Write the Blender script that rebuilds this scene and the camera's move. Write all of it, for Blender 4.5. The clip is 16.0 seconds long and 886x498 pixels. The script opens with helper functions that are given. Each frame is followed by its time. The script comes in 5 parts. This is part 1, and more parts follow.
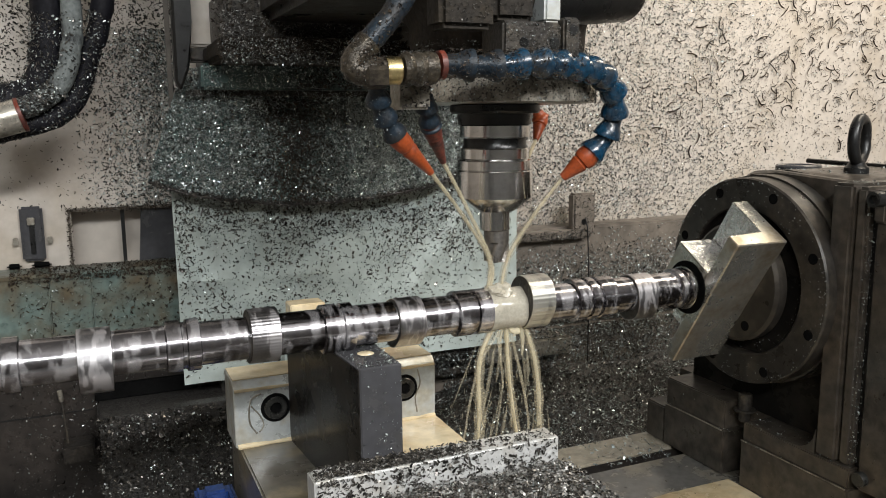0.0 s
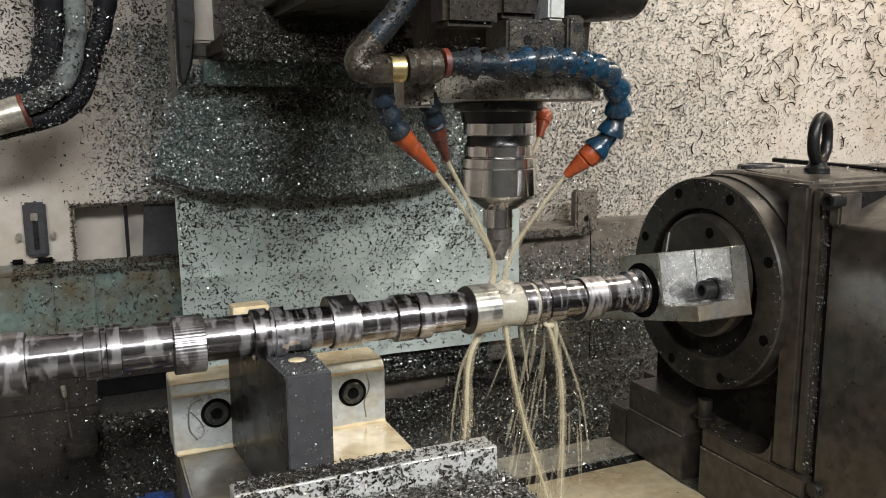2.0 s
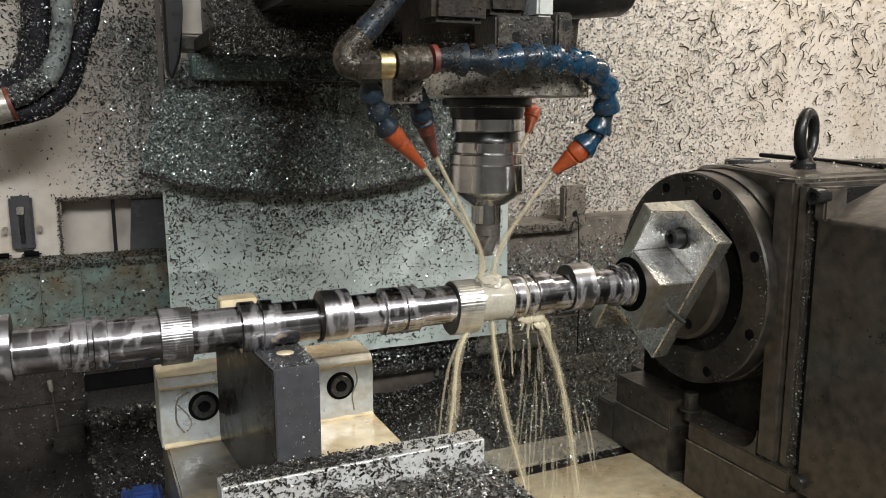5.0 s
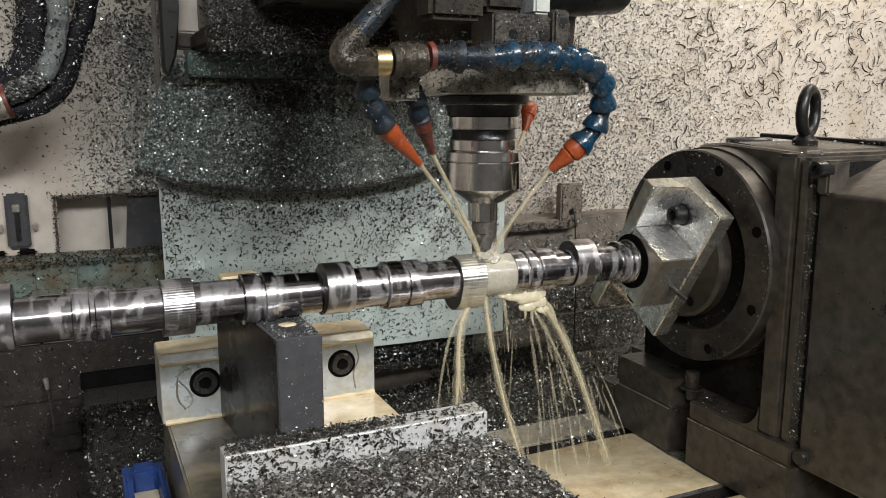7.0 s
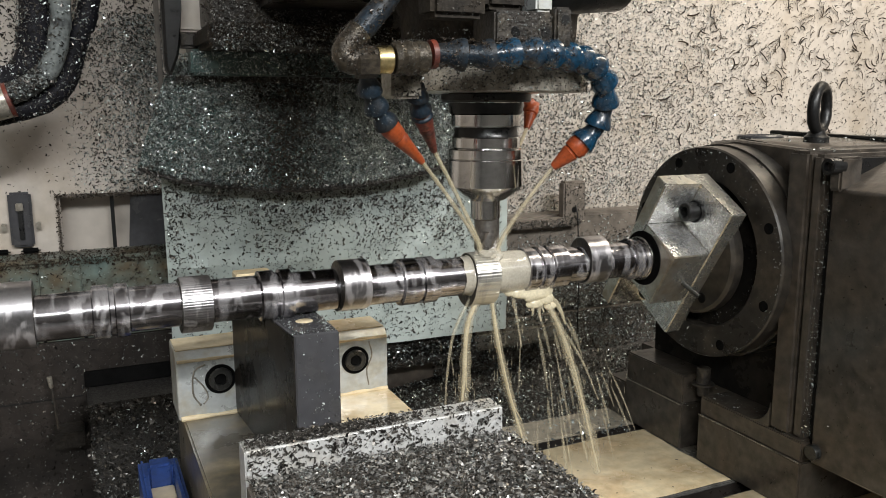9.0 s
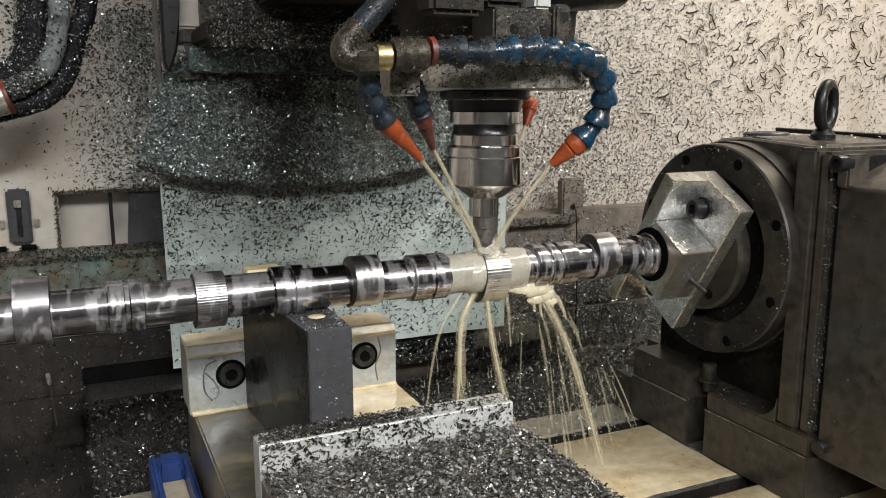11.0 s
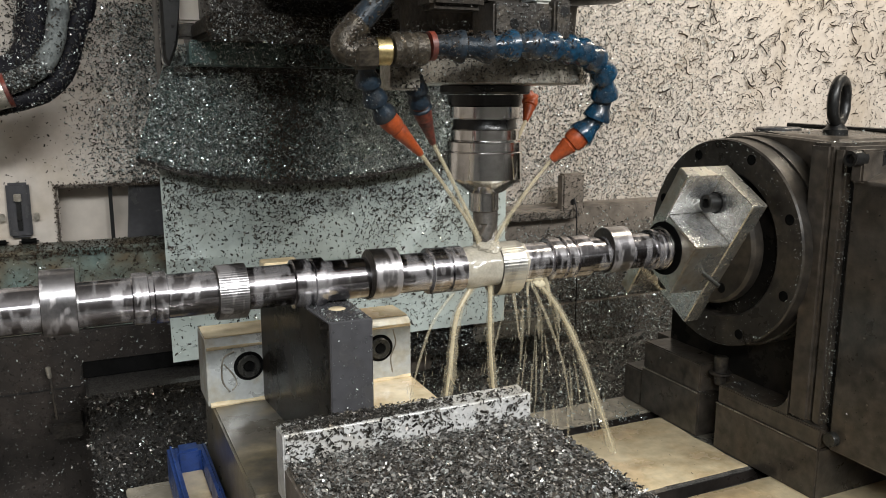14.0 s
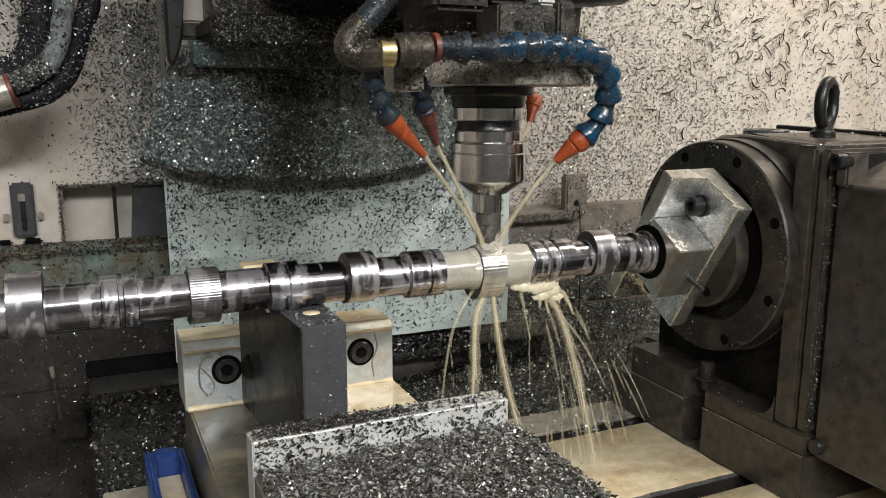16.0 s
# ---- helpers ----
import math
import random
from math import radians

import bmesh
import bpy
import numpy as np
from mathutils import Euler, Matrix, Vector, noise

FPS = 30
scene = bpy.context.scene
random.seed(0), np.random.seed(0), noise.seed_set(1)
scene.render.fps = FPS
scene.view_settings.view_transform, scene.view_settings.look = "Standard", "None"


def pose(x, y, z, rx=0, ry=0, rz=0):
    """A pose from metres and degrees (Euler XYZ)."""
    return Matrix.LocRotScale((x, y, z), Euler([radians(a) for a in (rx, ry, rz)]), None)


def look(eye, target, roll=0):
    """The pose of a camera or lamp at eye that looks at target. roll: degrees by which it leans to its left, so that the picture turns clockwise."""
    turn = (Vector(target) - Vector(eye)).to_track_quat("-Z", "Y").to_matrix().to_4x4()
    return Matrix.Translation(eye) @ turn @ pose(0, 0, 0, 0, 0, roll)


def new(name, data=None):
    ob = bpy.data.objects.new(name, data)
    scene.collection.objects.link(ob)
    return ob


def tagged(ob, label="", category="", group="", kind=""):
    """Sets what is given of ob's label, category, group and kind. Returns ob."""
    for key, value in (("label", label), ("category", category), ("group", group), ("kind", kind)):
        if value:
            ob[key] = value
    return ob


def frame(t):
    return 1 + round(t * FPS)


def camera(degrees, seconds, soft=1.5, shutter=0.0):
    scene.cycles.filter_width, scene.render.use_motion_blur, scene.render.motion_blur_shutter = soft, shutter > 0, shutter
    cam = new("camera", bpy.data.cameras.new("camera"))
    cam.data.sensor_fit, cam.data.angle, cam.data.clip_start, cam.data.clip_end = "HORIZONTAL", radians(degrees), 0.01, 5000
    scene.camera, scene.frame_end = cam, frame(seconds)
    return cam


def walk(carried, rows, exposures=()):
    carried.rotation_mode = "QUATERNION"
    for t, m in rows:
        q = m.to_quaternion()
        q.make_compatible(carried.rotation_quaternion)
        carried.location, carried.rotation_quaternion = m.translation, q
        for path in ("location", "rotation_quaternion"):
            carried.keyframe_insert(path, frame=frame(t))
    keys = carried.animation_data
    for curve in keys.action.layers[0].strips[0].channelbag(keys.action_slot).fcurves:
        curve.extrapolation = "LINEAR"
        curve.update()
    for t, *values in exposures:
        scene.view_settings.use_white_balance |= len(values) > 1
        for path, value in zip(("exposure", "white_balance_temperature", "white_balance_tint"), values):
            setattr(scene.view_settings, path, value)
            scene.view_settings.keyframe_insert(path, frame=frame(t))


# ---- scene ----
H = 1.25  # height of the eye above the shop floor
cam = camera(57.75, 16.0, soft=0.95)
# seconds, place of the eye, heading to the right, tilt, lean in degrees
PATH = [
    (0.0, 0.0013, 0.0010, -0.0034, 23.755, -9.279, 0.512),
    (0.5, -0.0000, 0.0007, -0.0022, 23.650, -9.451, 0.478),
    (1.0, 0.0001, 0.0009, -0.0015, 23.553, -9.637, 0.442),
    (1.5, 0.0002, 0.0011, -0.0013, 23.439, -9.630, 0.404),
    (2.0, -0.0001, 0.0012, -0.0011, 23.637, -9.631, 0.379),
    (2.5, -0.0002, 0.0011, -0.0009, 23.901, -9.640, 0.223),
    (3.0, -0.0002, 0.0007, -0.0006, 24.039, -9.709, 0.069),
    (3.5, -0.0000, 0.0007, -0.0001, 24.051, -9.853, 0.036),
    (4.0, 0.0002, 0.0003, 0.0004, 24.134, -9.929, 0.085),
    (6.5, 0.0003, -0.0003, 0.0008, 24.687, -10.185, -0.087),
    (7.0, -0.0000, -0.0000, 0.0000, 24.672, -10.187, 0.011),
    (7.5, -0.0003, -0.0004, 0.0005, 24.785, -10.256, 0.187),
    (8.0, -0.0002, -0.0008, 0.0007, 24.844, -10.315, 0.206),
    (8.5, -0.0004, -0.0007, 0.0006, 24.751, -10.329, 0.134),
    (9.0, 0.0005, -0.0003, -0.0001, 24.446, -10.324, 0.158),
    (11.5, 0.0003, -0.0005, 0.0000, 24.660, -10.634, 0.031),
    (12.0, 0.0003, -0.0001, 0.0002, 24.815, -10.742, -0.034),
    (12.5, 0.0004, -0.0005, 0.0002, 24.905, -10.763, -0.012),
    (13.0, 0.0005, -0.0006, 0.0003, 24.916, -10.785, -0.096),
    (13.5, 0.0011, -0.0003, -0.0002, 24.771, -10.817, -0.117),
    (14.0, 0.0007, -0.0007, 0.0002, 24.541, -10.912, -0.044),
    (14.5, 0.0005, -0.0007, 0.0001, 24.529, -10.954, -0.035),
    (15.0, 0.0008, -0.0006, 0.0002, 24.521, -10.936, 0.003),
    (15.5, 0.0007, -0.0005, 0.0005, 24.420, -10.898, -0.035),
    (16.0, 0.0009, -0.0004, 0.0013, 24.304, -10.909, -0.161),
]


def eye_pose(x, y, z, heading, tilt, lean):
    a, b = radians(heading), radians(tilt)
    eye = Vector((x, y, z + H))
    return look(eye, eye + Vector((math.sin(a) * math.cos(b), math.cos(a) * math.cos(b), math.sin(b))), -lean)


walk(cam, [(t, eye_pose(*p)) for t, *p in PATH])

# ---- light ----
world = bpy.data.worlds.new("world")
scene.world = world
world.use_nodes = True
world.node_tree.nodes["Background"].inputs[0].default_value = (0.9, 0.95, 1.0, 1)
world.node_tree.nodes["Background"].inputs[1].default_value = 0.05
scene.view_settings.exposure = 0.0


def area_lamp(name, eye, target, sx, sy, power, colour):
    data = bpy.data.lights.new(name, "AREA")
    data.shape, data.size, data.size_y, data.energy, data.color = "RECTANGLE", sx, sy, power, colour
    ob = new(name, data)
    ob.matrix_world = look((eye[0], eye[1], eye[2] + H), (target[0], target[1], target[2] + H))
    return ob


area_lamp("work_light", (1.25, 0.60, 0.75), (1.1, 1.0, 0.0), 0.7, 0.12, 7.5, (1.0, 0.89, 0.72))
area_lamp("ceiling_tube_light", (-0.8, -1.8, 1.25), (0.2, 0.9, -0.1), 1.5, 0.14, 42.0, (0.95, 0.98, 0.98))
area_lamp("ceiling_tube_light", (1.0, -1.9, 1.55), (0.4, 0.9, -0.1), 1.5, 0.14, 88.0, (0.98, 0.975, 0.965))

# ---- materials ----


def material(name, base, rough=0.5, metal=0.0, scale=60.0, vary=0.25, bump=0.15, second=None, amount=0.5, fine=6.0, spec=0.5, island=0.0, rough_vary=0.15, coat=0.0):
    """A surface with broad stains towards a second colour, fine grain, and relief."""
    m = bpy.data.materials.new(name)
    m.use_nodes = True
    nt = m.node_tree
    b = nt.nodes["Principled BSDF"]
    link = nt.links.new
    co = nt.nodes.new("ShaderNodeTexCoord")
    big = nt.nodes.new("ShaderNodeTexNoise")
    big.inputs["Scale"].default_value, big.inputs["Detail"].default_value, big.inputs["Roughness"].default_value = scale, 6.0, 0.65
    link(co.outputs["Object"], big.inputs["Vector"])
    small = nt.nodes.new("ShaderNodeTexNoise")
    small.inputs["Scale"].default_value, small.inputs["Detail"].default_value = scale * fine, 4.0
    link(co.outputs["Object"], small.inputs["Vector"])
    ramp = nt.nodes.new("ShaderNodeValToRGB")
    ramp.color_ramp.elements[0].position, ramp.color_ramp.elements[1].position = 0.62 - 0.3 * amount, 0.85 - 0.3 * amount
    link(big.outputs["Fac"], ramp.inputs["Fac"])
    mix = nt.nodes.new("ShaderNodeMix")
    mix.data_type = "RGBA"
    mix.inputs[6].default_value = (*base, 1)
    mix.inputs[7].default_value = (*(second or tuple(c * 0.5 for c in base)), 1)
    link(ramp.outputs["Color"], mix.inputs[0])
    hsv = nt.nodes.new("ShaderNodeHueSaturation")
    span = nt.nodes.new("ShaderNodeMapRange")
    span.inputs["From Min"].default_value, span.inputs["From Max"].default_value = 0.3, 0.7
    span.inputs["To Min"].default_value, span.inputs["To Max"].default_value = 1 - vary, 1 + vary
    link(small.outputs["Fac"], span.inputs["Value"])
    value = span.outputs["Result"]
    if island:
        geo = nt.nodes.new("ShaderNodeNewGeometry")
        lift = nt.nodes.new("ShaderNodeMapRange")
        lift.inputs["To Min"].default_value, lift.inputs["To Max"].default_value = 1 - island, 1 + island
        link(geo.outputs["Random Per Island"], lift.inputs["Value"])
        times = nt.nodes.new("ShaderNodeMath")
        times.operation = "MULTIPLY"
        link(value, times.inputs[0])
        link(lift.outputs["Result"], times.inputs[1])
        value = times.outputs["Value"]
    link(value, hsv.inputs["Value"])
    link(mix.outputs[2], hsv.inputs["Color"])
    link(hsv.outputs["Color"], b.inputs["Base Color"])
    rr = nt.nodes.new("ShaderNodeMapRange")
    rr.inputs["From Min"].default_value, rr.inputs["From Max"].default_value = 0.3, 0.7
    rr.inputs["To Min"].default_value, rr.inputs["To Max"].default_value = max(rough - rough_vary, 0.03), min(rough + rough_vary, 1.0)
    link(big.outputs["Fac"], rr.inputs["Value"])
    link(rr.outputs["Result"], b.inputs["Roughness"])
    b.inputs["Metallic"].default_value = metal
    b.inputs["Specular IOR Level"].default_value = spec
    b.inputs["Coat Weight"].default_value = coat
    b.inputs["Coat Roughness"].default_value = 0.12
    if bump:
        bp = nt.nodes.new("ShaderNodeBump")
        bp.inputs["Strength"].default_value, bp.inputs["Distance"].default_value = bump, 0.001
        link(small.outputs["Fac"], bp.inputs["Height"])
        link(bp.outputs["Normal"], b.inputs["Normal"])
    return m


PAINT = material("beige_paint", (0.535, 0.485, 0.432), 0.45, 0, 9, 0.08, 0.08, (0.43, 0.37, 0.3), 0.5)
GREEN = material("green_grey_paint", (0.125, 0.17, 0.155), 0.4, 0, 14, 0.25, 0.25, (0.09, 0.07, 0.04), 0.75)
SHEET = material("pale_green_sheet", (0.43, 0.49, 0.47), 0.4, 0, 7, 0.1, 0.1, (0.3, 0.33, 0.3), 0.5)
COVER = material("wet_dark_green_cover", (0.075, 0.12, 0.112), 0.3, 0, 12, 0.3, 0.4, (0.035, 0.042, 0.038), 0.5, coat=0.3)
BROWN = material("oily_brown_casting", (0.18, 0.155, 0.13), 0.4, 0, 10, 0.2, 0.3, (0.07, 0.06, 0.05), 0.6)
SOOT = material("grimy_dark_metal", (0.034, 0.03, 0.026), 0.42, 0.2, 50, 0.45, 0.7, (0.075, 0.062, 0.045), 0.42, spec=0.4)
MUCK = material("dark_brown_sludge_paint", (0.03, 0.025, 0.022), 0.33, 0, 12, 0.3, 0.6, (0.014, 0.012, 0.011), 0.55, spec=0.4)
BRIGHT = material("bright_chip_scratched_steel", (0.72, 0.72, 0.71), 0.36, 0.35, 30, 0.12, 0.15, (0.5, 0.46, 0.39), 0.45)
FRESH = material("fresh_milled_pocket", (0.88, 0.88, 0.87), 0.24, 0.9, 120, 0.12, 0.25, (0.5, 0.48, 0.45), 0.45)
CAST = material("black_oily_casting", (0.03, 0.028, 0.025), 0.35, 0, 20, 0.3, 0.4, (0.055, 0.042, 0.03), 0.5)
BODY = material("dark_brown_machine_paint", (0.05, 0.043, 0.036), 0.36, 0, 14, 0.5, 0.9, (0.06, 0.046, 0.033), 0.5, coat=0.15, rough_vary=0.15)
RING = material("dark_oiled_steel", (0.032, 0.028, 0.024), 0.36, 0.3, 18, 0.3, 0.3, (0.085, 0.07, 0.052), 0.4)
STEEL = material("bright_turned_steel", (0.6, 0.59, 0.58), 0.16, 1.0, 25, 0.06, 0.04, (0.34, 0.33, 0.33), 0.35, rough_vary=0.1)
CLAMP = material("milled_clamp_steel", (0.46, 0.45, 0.41), 0.3, 0.85, 24, 0.12, 0.15, (0.3, 0.24, 0.16), 0.5)
WETBASE = material("coolant_stained_steel", (0.13, 0.117, 0.095), 0.34, 0.15, 16, 0.25, 0.2, (0.3, 0.25, 0.16), 0.45, coat=0.15)
JAW = material("ground_jaw_steel", (0.58, 0.61, 0.61), 0.36, 0.38, 26, 0.1, 0.12, (0.46, 0.42, 0.32), 0.5)
BLOCK = material("dark_grey_support_steel", (0.06, 0.06, 0.065), 0.22, 0.0, 18, 0.12, 0.06, (0.06, 0.058, 0.056), 0.4, spec=0.35)
BLACK = material("black_oxide", (0.014, 0.014, 0.014), 0.35, 0.3, 60, 0.2, 0.1)
TOOL = material("worn_cutter_steel", (0.3, 0.28, 0.26), 0.35, 0.9, 40, 0.2, 0.1)
BRASS = material("brass", (0.66, 0.53, 0.27), 0.3, 1.0, 40, 0.15, 0.1, (0.3, 0.2, 0.08), 0.4)
ALLOY = material("dull_alloy", (0.46, 0.43, 0.37), 0.36, 0.7, 34, 0.2, 0.3, (0.12, 0.1, 0.075), 0.6)
BLUE = material("blue_hose_plastic", (0.005, 0.037, 0.075), 0.24, 0, 50, 0.35, 0.3, (0.012, 0.014, 0.016), 0.6, coat=0.35)
NAVY = material("grimy_blue_hose_plastic", (0.009, 0.018, 0.028), 0.45, 0, 60, 0.35, 0.6, (0.024, 0.02, 0.016), 0.6, spec=0.35)
ORANGE = material("orange_nozzle_plastic", (0.33, 0.062, 0.016), 0.42, 0, 70, 0.2, 0.25, (0.16, 0.035, 0.018), 0.5)
MAROON = material("grimy_red_nozzle_plastic", (0.15, 0.03, 0.017), 0.45, 0, 70, 0.3, 0.3, (0.04, 0.018, 0.016), 0.6)
GRIME = material("crusted_brown_alloy", (0.075, 0.062, 0.045), 0.36, 0.5, 60, 0.4, 0.8, (0.028, 0.023, 0.018), 0.62)
HOSE = material("grey_conduit", (0.15, 0.165, 0.162), 0.6, 0, 40, 0.25, 0.4, (0.02, 0.02, 0.022), 0.5, spec=0.15)
DARKHOSE = material("black_conduit", (0.01, 0.01, 0.013), 0.6, 0, 40, 0.3, 0.4, spec=0.12)
CREAM = material("coolant_wet_table", (0.82, 0.69, 0.46), 0.22, 0.0, 11, 0.14, 0.35, (0.56, 0.39, 0.2), 0.55, coat=0.4)
BLUEBOX = material("blue_plastic_tray", (0.02, 0.06, 0.24), 0.35, 0, 40, 0.15, 0.1)
CHIPS = material("steel_chips", (0.47, 0.52, 0.51), 0.3, 0.75, 90, 0.3, 0.0, (0.25, 0.26, 0.25), 0.5, island=0.75)
CURLS = material("dark_brown_curls", (0.034, 0.024, 0.016), 0.6, 0.0, 90, 0.3, 0.0, (0.012, 0.01, 0.009), 0.5, spec=0.2, island=0.7)
DARKCHIPS = material("dark_wet_chips", (0.08, 0.074, 0.066), 0.3, 0.5, 90, 0.3, 0.0, (0.02, 0.02, 0.02), 0.5, island=0.8)
CHIPBED = material("packed_chips", (0.07, 0.066, 0.062), 0.4, 0.5, 260, 0.6, 1.0, (0.02, 0.02, 0.02), 0.5, fine=2.5)
GREYCHIPS = material("dull_grey_chips", (0.3, 0.295, 0.28), 0.38, 0.4, 90, 0.3, 0.0, (0.1, 0.098, 0.092), 0.5, island=0.7)
GRUNGE = material("dull_brown_grime", (0.024, 0.02, 0.016), 0.7, 0, 40, 0.4, 0.8, (0.05, 0.04, 0.028), 0.4, spec=0.2)
BOLT = material("grey_oxide_bolt", (0.045, 0.045, 0.042), 0.32, 0.5, 60, 0.25, 0.15)
# near-black that holds the painted shade inside holes, slots and gaps
DULL = material("painted_recess_shade", (0.005, 0.005, 0.005), 0.9, 0, 60, 0.2, 0.0, spec=0.05)
# near-black for painted shade and dark reflection on block, recess and groove
SHADEBLACK = material("painted_shade_black", (0.012, 0.011, 0.01), 0.27, 0, 16, 0.3, 0.12, (0.03, 0.025, 0.02), 0.5, spec=0.12, rough_vary=0.1)
RAIL = material("coolant_washed_table_steel", (0.36, 0.32, 0.25), 0.25, 0.1, 14, 0.2, 0.2, (0.2, 0.185, 0.16), 0.4, coat=0.3)
WETTABLE = material("grey_wet_table_steel", (0.15, 0.145, 0.135), 0.25, 0.25, 18, 0.25, 0.2, (0.3, 0.26, 0.19), 0.45, coat=0.3)
CONCRETE = material("grey_concrete", (0.25, 0.25, 0.24), 0.7, 0, 5, 0.1, 0.1, (0.2, 0.2, 0.19), 0.5)
PLASTER = material("shop_plaster", (0.6, 0.59, 0.57), 0.7, 0, 4, 0.05, 0.05, (0.53, 0.52, 0.5), 0.5)


def drip_steel(name, base, film, rough, along, cover=0.5):
    """Bright steel under a broken coolant film that has run round it in bands and blotches; along: how fine the bands are, cover: the film's share."""
    m = material(name, base, rough, 1.0, 45, 0.08, 0.05, tuple(c * 0.55 for c in base), 0.4, rough_vary=0.08)
    nt = m.node_tree
    b = nt.nodes["Principled BSDF"]
    co = nt.nodes.new("ShaderNodeTexCoord")
    facs = []
    for fx, fyz, warp in ((along, along * 0.16, 0.6), (along * 0.55, along * 0.26, 1.2)):
        mp = nt.nodes.new("ShaderNodeMapping")
        mp.inputs["Scale"].default_value = (fx, fyz, fyz)
        nt.links.new(co.outputs["Object"], mp.inputs["Vector"])
        nz = nt.nodes.new("ShaderNodeTexNoise")
        nz.inputs["Scale"].default_value, nz.inputs["Detail"].default_value, nz.inputs["Distortion"].default_value = 1.0, 3.0, warp
        nt.links.new(mp.outputs["Vector"], nz.inputs["Vector"])
        facs.append(nz.outputs["Fac"])
    add = nt.nodes.new("ShaderNodeMath")
    add.operation = "ADD"
    nt.links.new(facs[0], add.inputs[0])
    nt.links.new(facs[1], add.inputs[1])
    ramp = nt.nodes.new("ShaderNodeMapRange")
    ramp.interpolation_type = "SMOOTHSTEP"
    ramp.inputs["From Min"].default_value, ramp.inputs["From Max"].default_value = 1.13 - 0.3 * cover, 1.27 - 0.3 * cover
    nt.links.new(add.outputs["Value"], ramp.inputs["Value"])
    fac = ramp.outputs["Result"]
    old = b.inputs["Base Color"].links[0].from_socket
    mix = nt.nodes.new("ShaderNodeMix")
    mix.data_type = "RGBA"
    nt.links.new(fac, mix.inputs[0])
    nt.links.new(old, mix.inputs[6])
    mix.inputs[7].default_value = (*film, 1)
    nt.links.new(mix.outputs[2], b.inputs["Base Color"])
    for socket, bare, wet in (("Metallic", 1.0, 0.8), ("Roughness", rough, rough + 0.06)):
        span = nt.nodes.new("ShaderNodeMapRange")
        span.inputs["To Min"].default_value, span.inputs["To Max"].default_value = bare, wet
        nt.links.new(fac, span.inputs["Value"])
        nt.links.new(span.outputs["Result"], b.inputs[socket])
    return m


SHAFT = drip_steel("wet_ground_steel", (0.29, 0.277, 0.29), (0.46, 0.447, 0.46), 0.17, 130, 0.54)
LOBE = drip_steel("wet_milled_steel", (0.36, 0.35, 0.36), (0.52, 0.5, 0.51), 0.3, 150, 0.55)
COATED = drip_steel("coolant_coated_lobe", (0.46, 0.455, 0.44), (0.55, 0.54, 0.49), 0.3, 70, 0.7)


def liquid(name, colour, alpha):
    m = material(name, colour, 0.12, 0, 80, 0.1, 0.1, tuple(c * 0.8 for c in colour), 0.5, coat=0.5)
    b = m.node_tree.nodes["Principled BSDF"]
    b.inputs["Alpha"].default_value = alpha
    return m


COOLANT = liquid("milky_coolant", (0.78, 0.69, 0.48), 0.64)
FILM = liquid("thin_coolant_film", (0.62, 0.58, 0.48), 0.62)
MIST = liquid("coolant_spray", (0.7, 0.62, 0.44), 0.2)
VEIL = liquid("thin_coolant_veil", (0.74, 0.66, 0.47), 0.13)
CLOT = liquid("thick_coolant", (0.8, 0.72, 0.52), 0.82)
SPRAY = liquid("coolant_streaks", (0.74, 0.66, 0.47), 0.42)

# ---- mesh tools: coordinates in metres from the eye's height ----
THINGS = []


def thing(name, label, category, group="", origin=None, kind=""):
    ob = new(name)
    tagged(ob, label, category, group, kind)
    ob.empty_display_size = 0.02
    THINGS.append((ob, origin))
    return ob


def mesh_of(name, bm, mat, angle=0.6):
    bmesh.ops.recalc_face_normals(bm, faces=bm.faces)
    for f in bm.faces:
        f.smooth = True
    for e in bm.edges:
        if len(e.link_faces) == 2:
            e.smooth = e.calc_face_angle(0) < angle
    for v in bm.verts:
        v.co.z += H
    me = bpy.data.meshes.new(name)
    bm.to_mesh(me)
    bm.free()
    me.materials.append(mat)
    return me


def part(name, bm, mat, parent=None, label=""):
    ob = new(name, mesh_of(name, bm, mat))
    ob.parent = parent
    if label:
        tagged(ob, label)
    return ob


def solo(name, bm, mat, label, category, group="", kind=""):
    """A thing that is one mesh."""
    ob = new(name, mesh_of(name, bm, mat))
    return tagged(ob, label, category, group, kind)


def bevelled(bm, edges, width, segments=2):
    if width:
        bmesh.ops.bevel(bm, geom=edges, offset=width, segments=segments, affect="EDGES", clamp_overlap=True)


def box(x0, x1, y0, y1, z0, z1, bevel=0.0015, bm=None, turn=None):
    own = bmesh.new()
    m = Matrix.Translation(((x0 + x1) / 2, (y0 + y1) / 2, (z0 + z1) / 2))
    if turn:
        m = m @ turn
    bmesh.ops.create_cube(own, size=1, matrix=m @ Matrix.Diagonal((x1 - x0, y1 - y0, z1 - z0, 1)))
    bevelled(own, own.edges[:], bevel)
    return joined(bm, own)


def joined(bm, other):
    if bm is None:
        return other
    table = {v: bm.verts.new(v.co) for v in other.verts}
    for f in other.faces:
        bm.faces.new([table[v] for v in f.verts])
    other.free()
    return bm


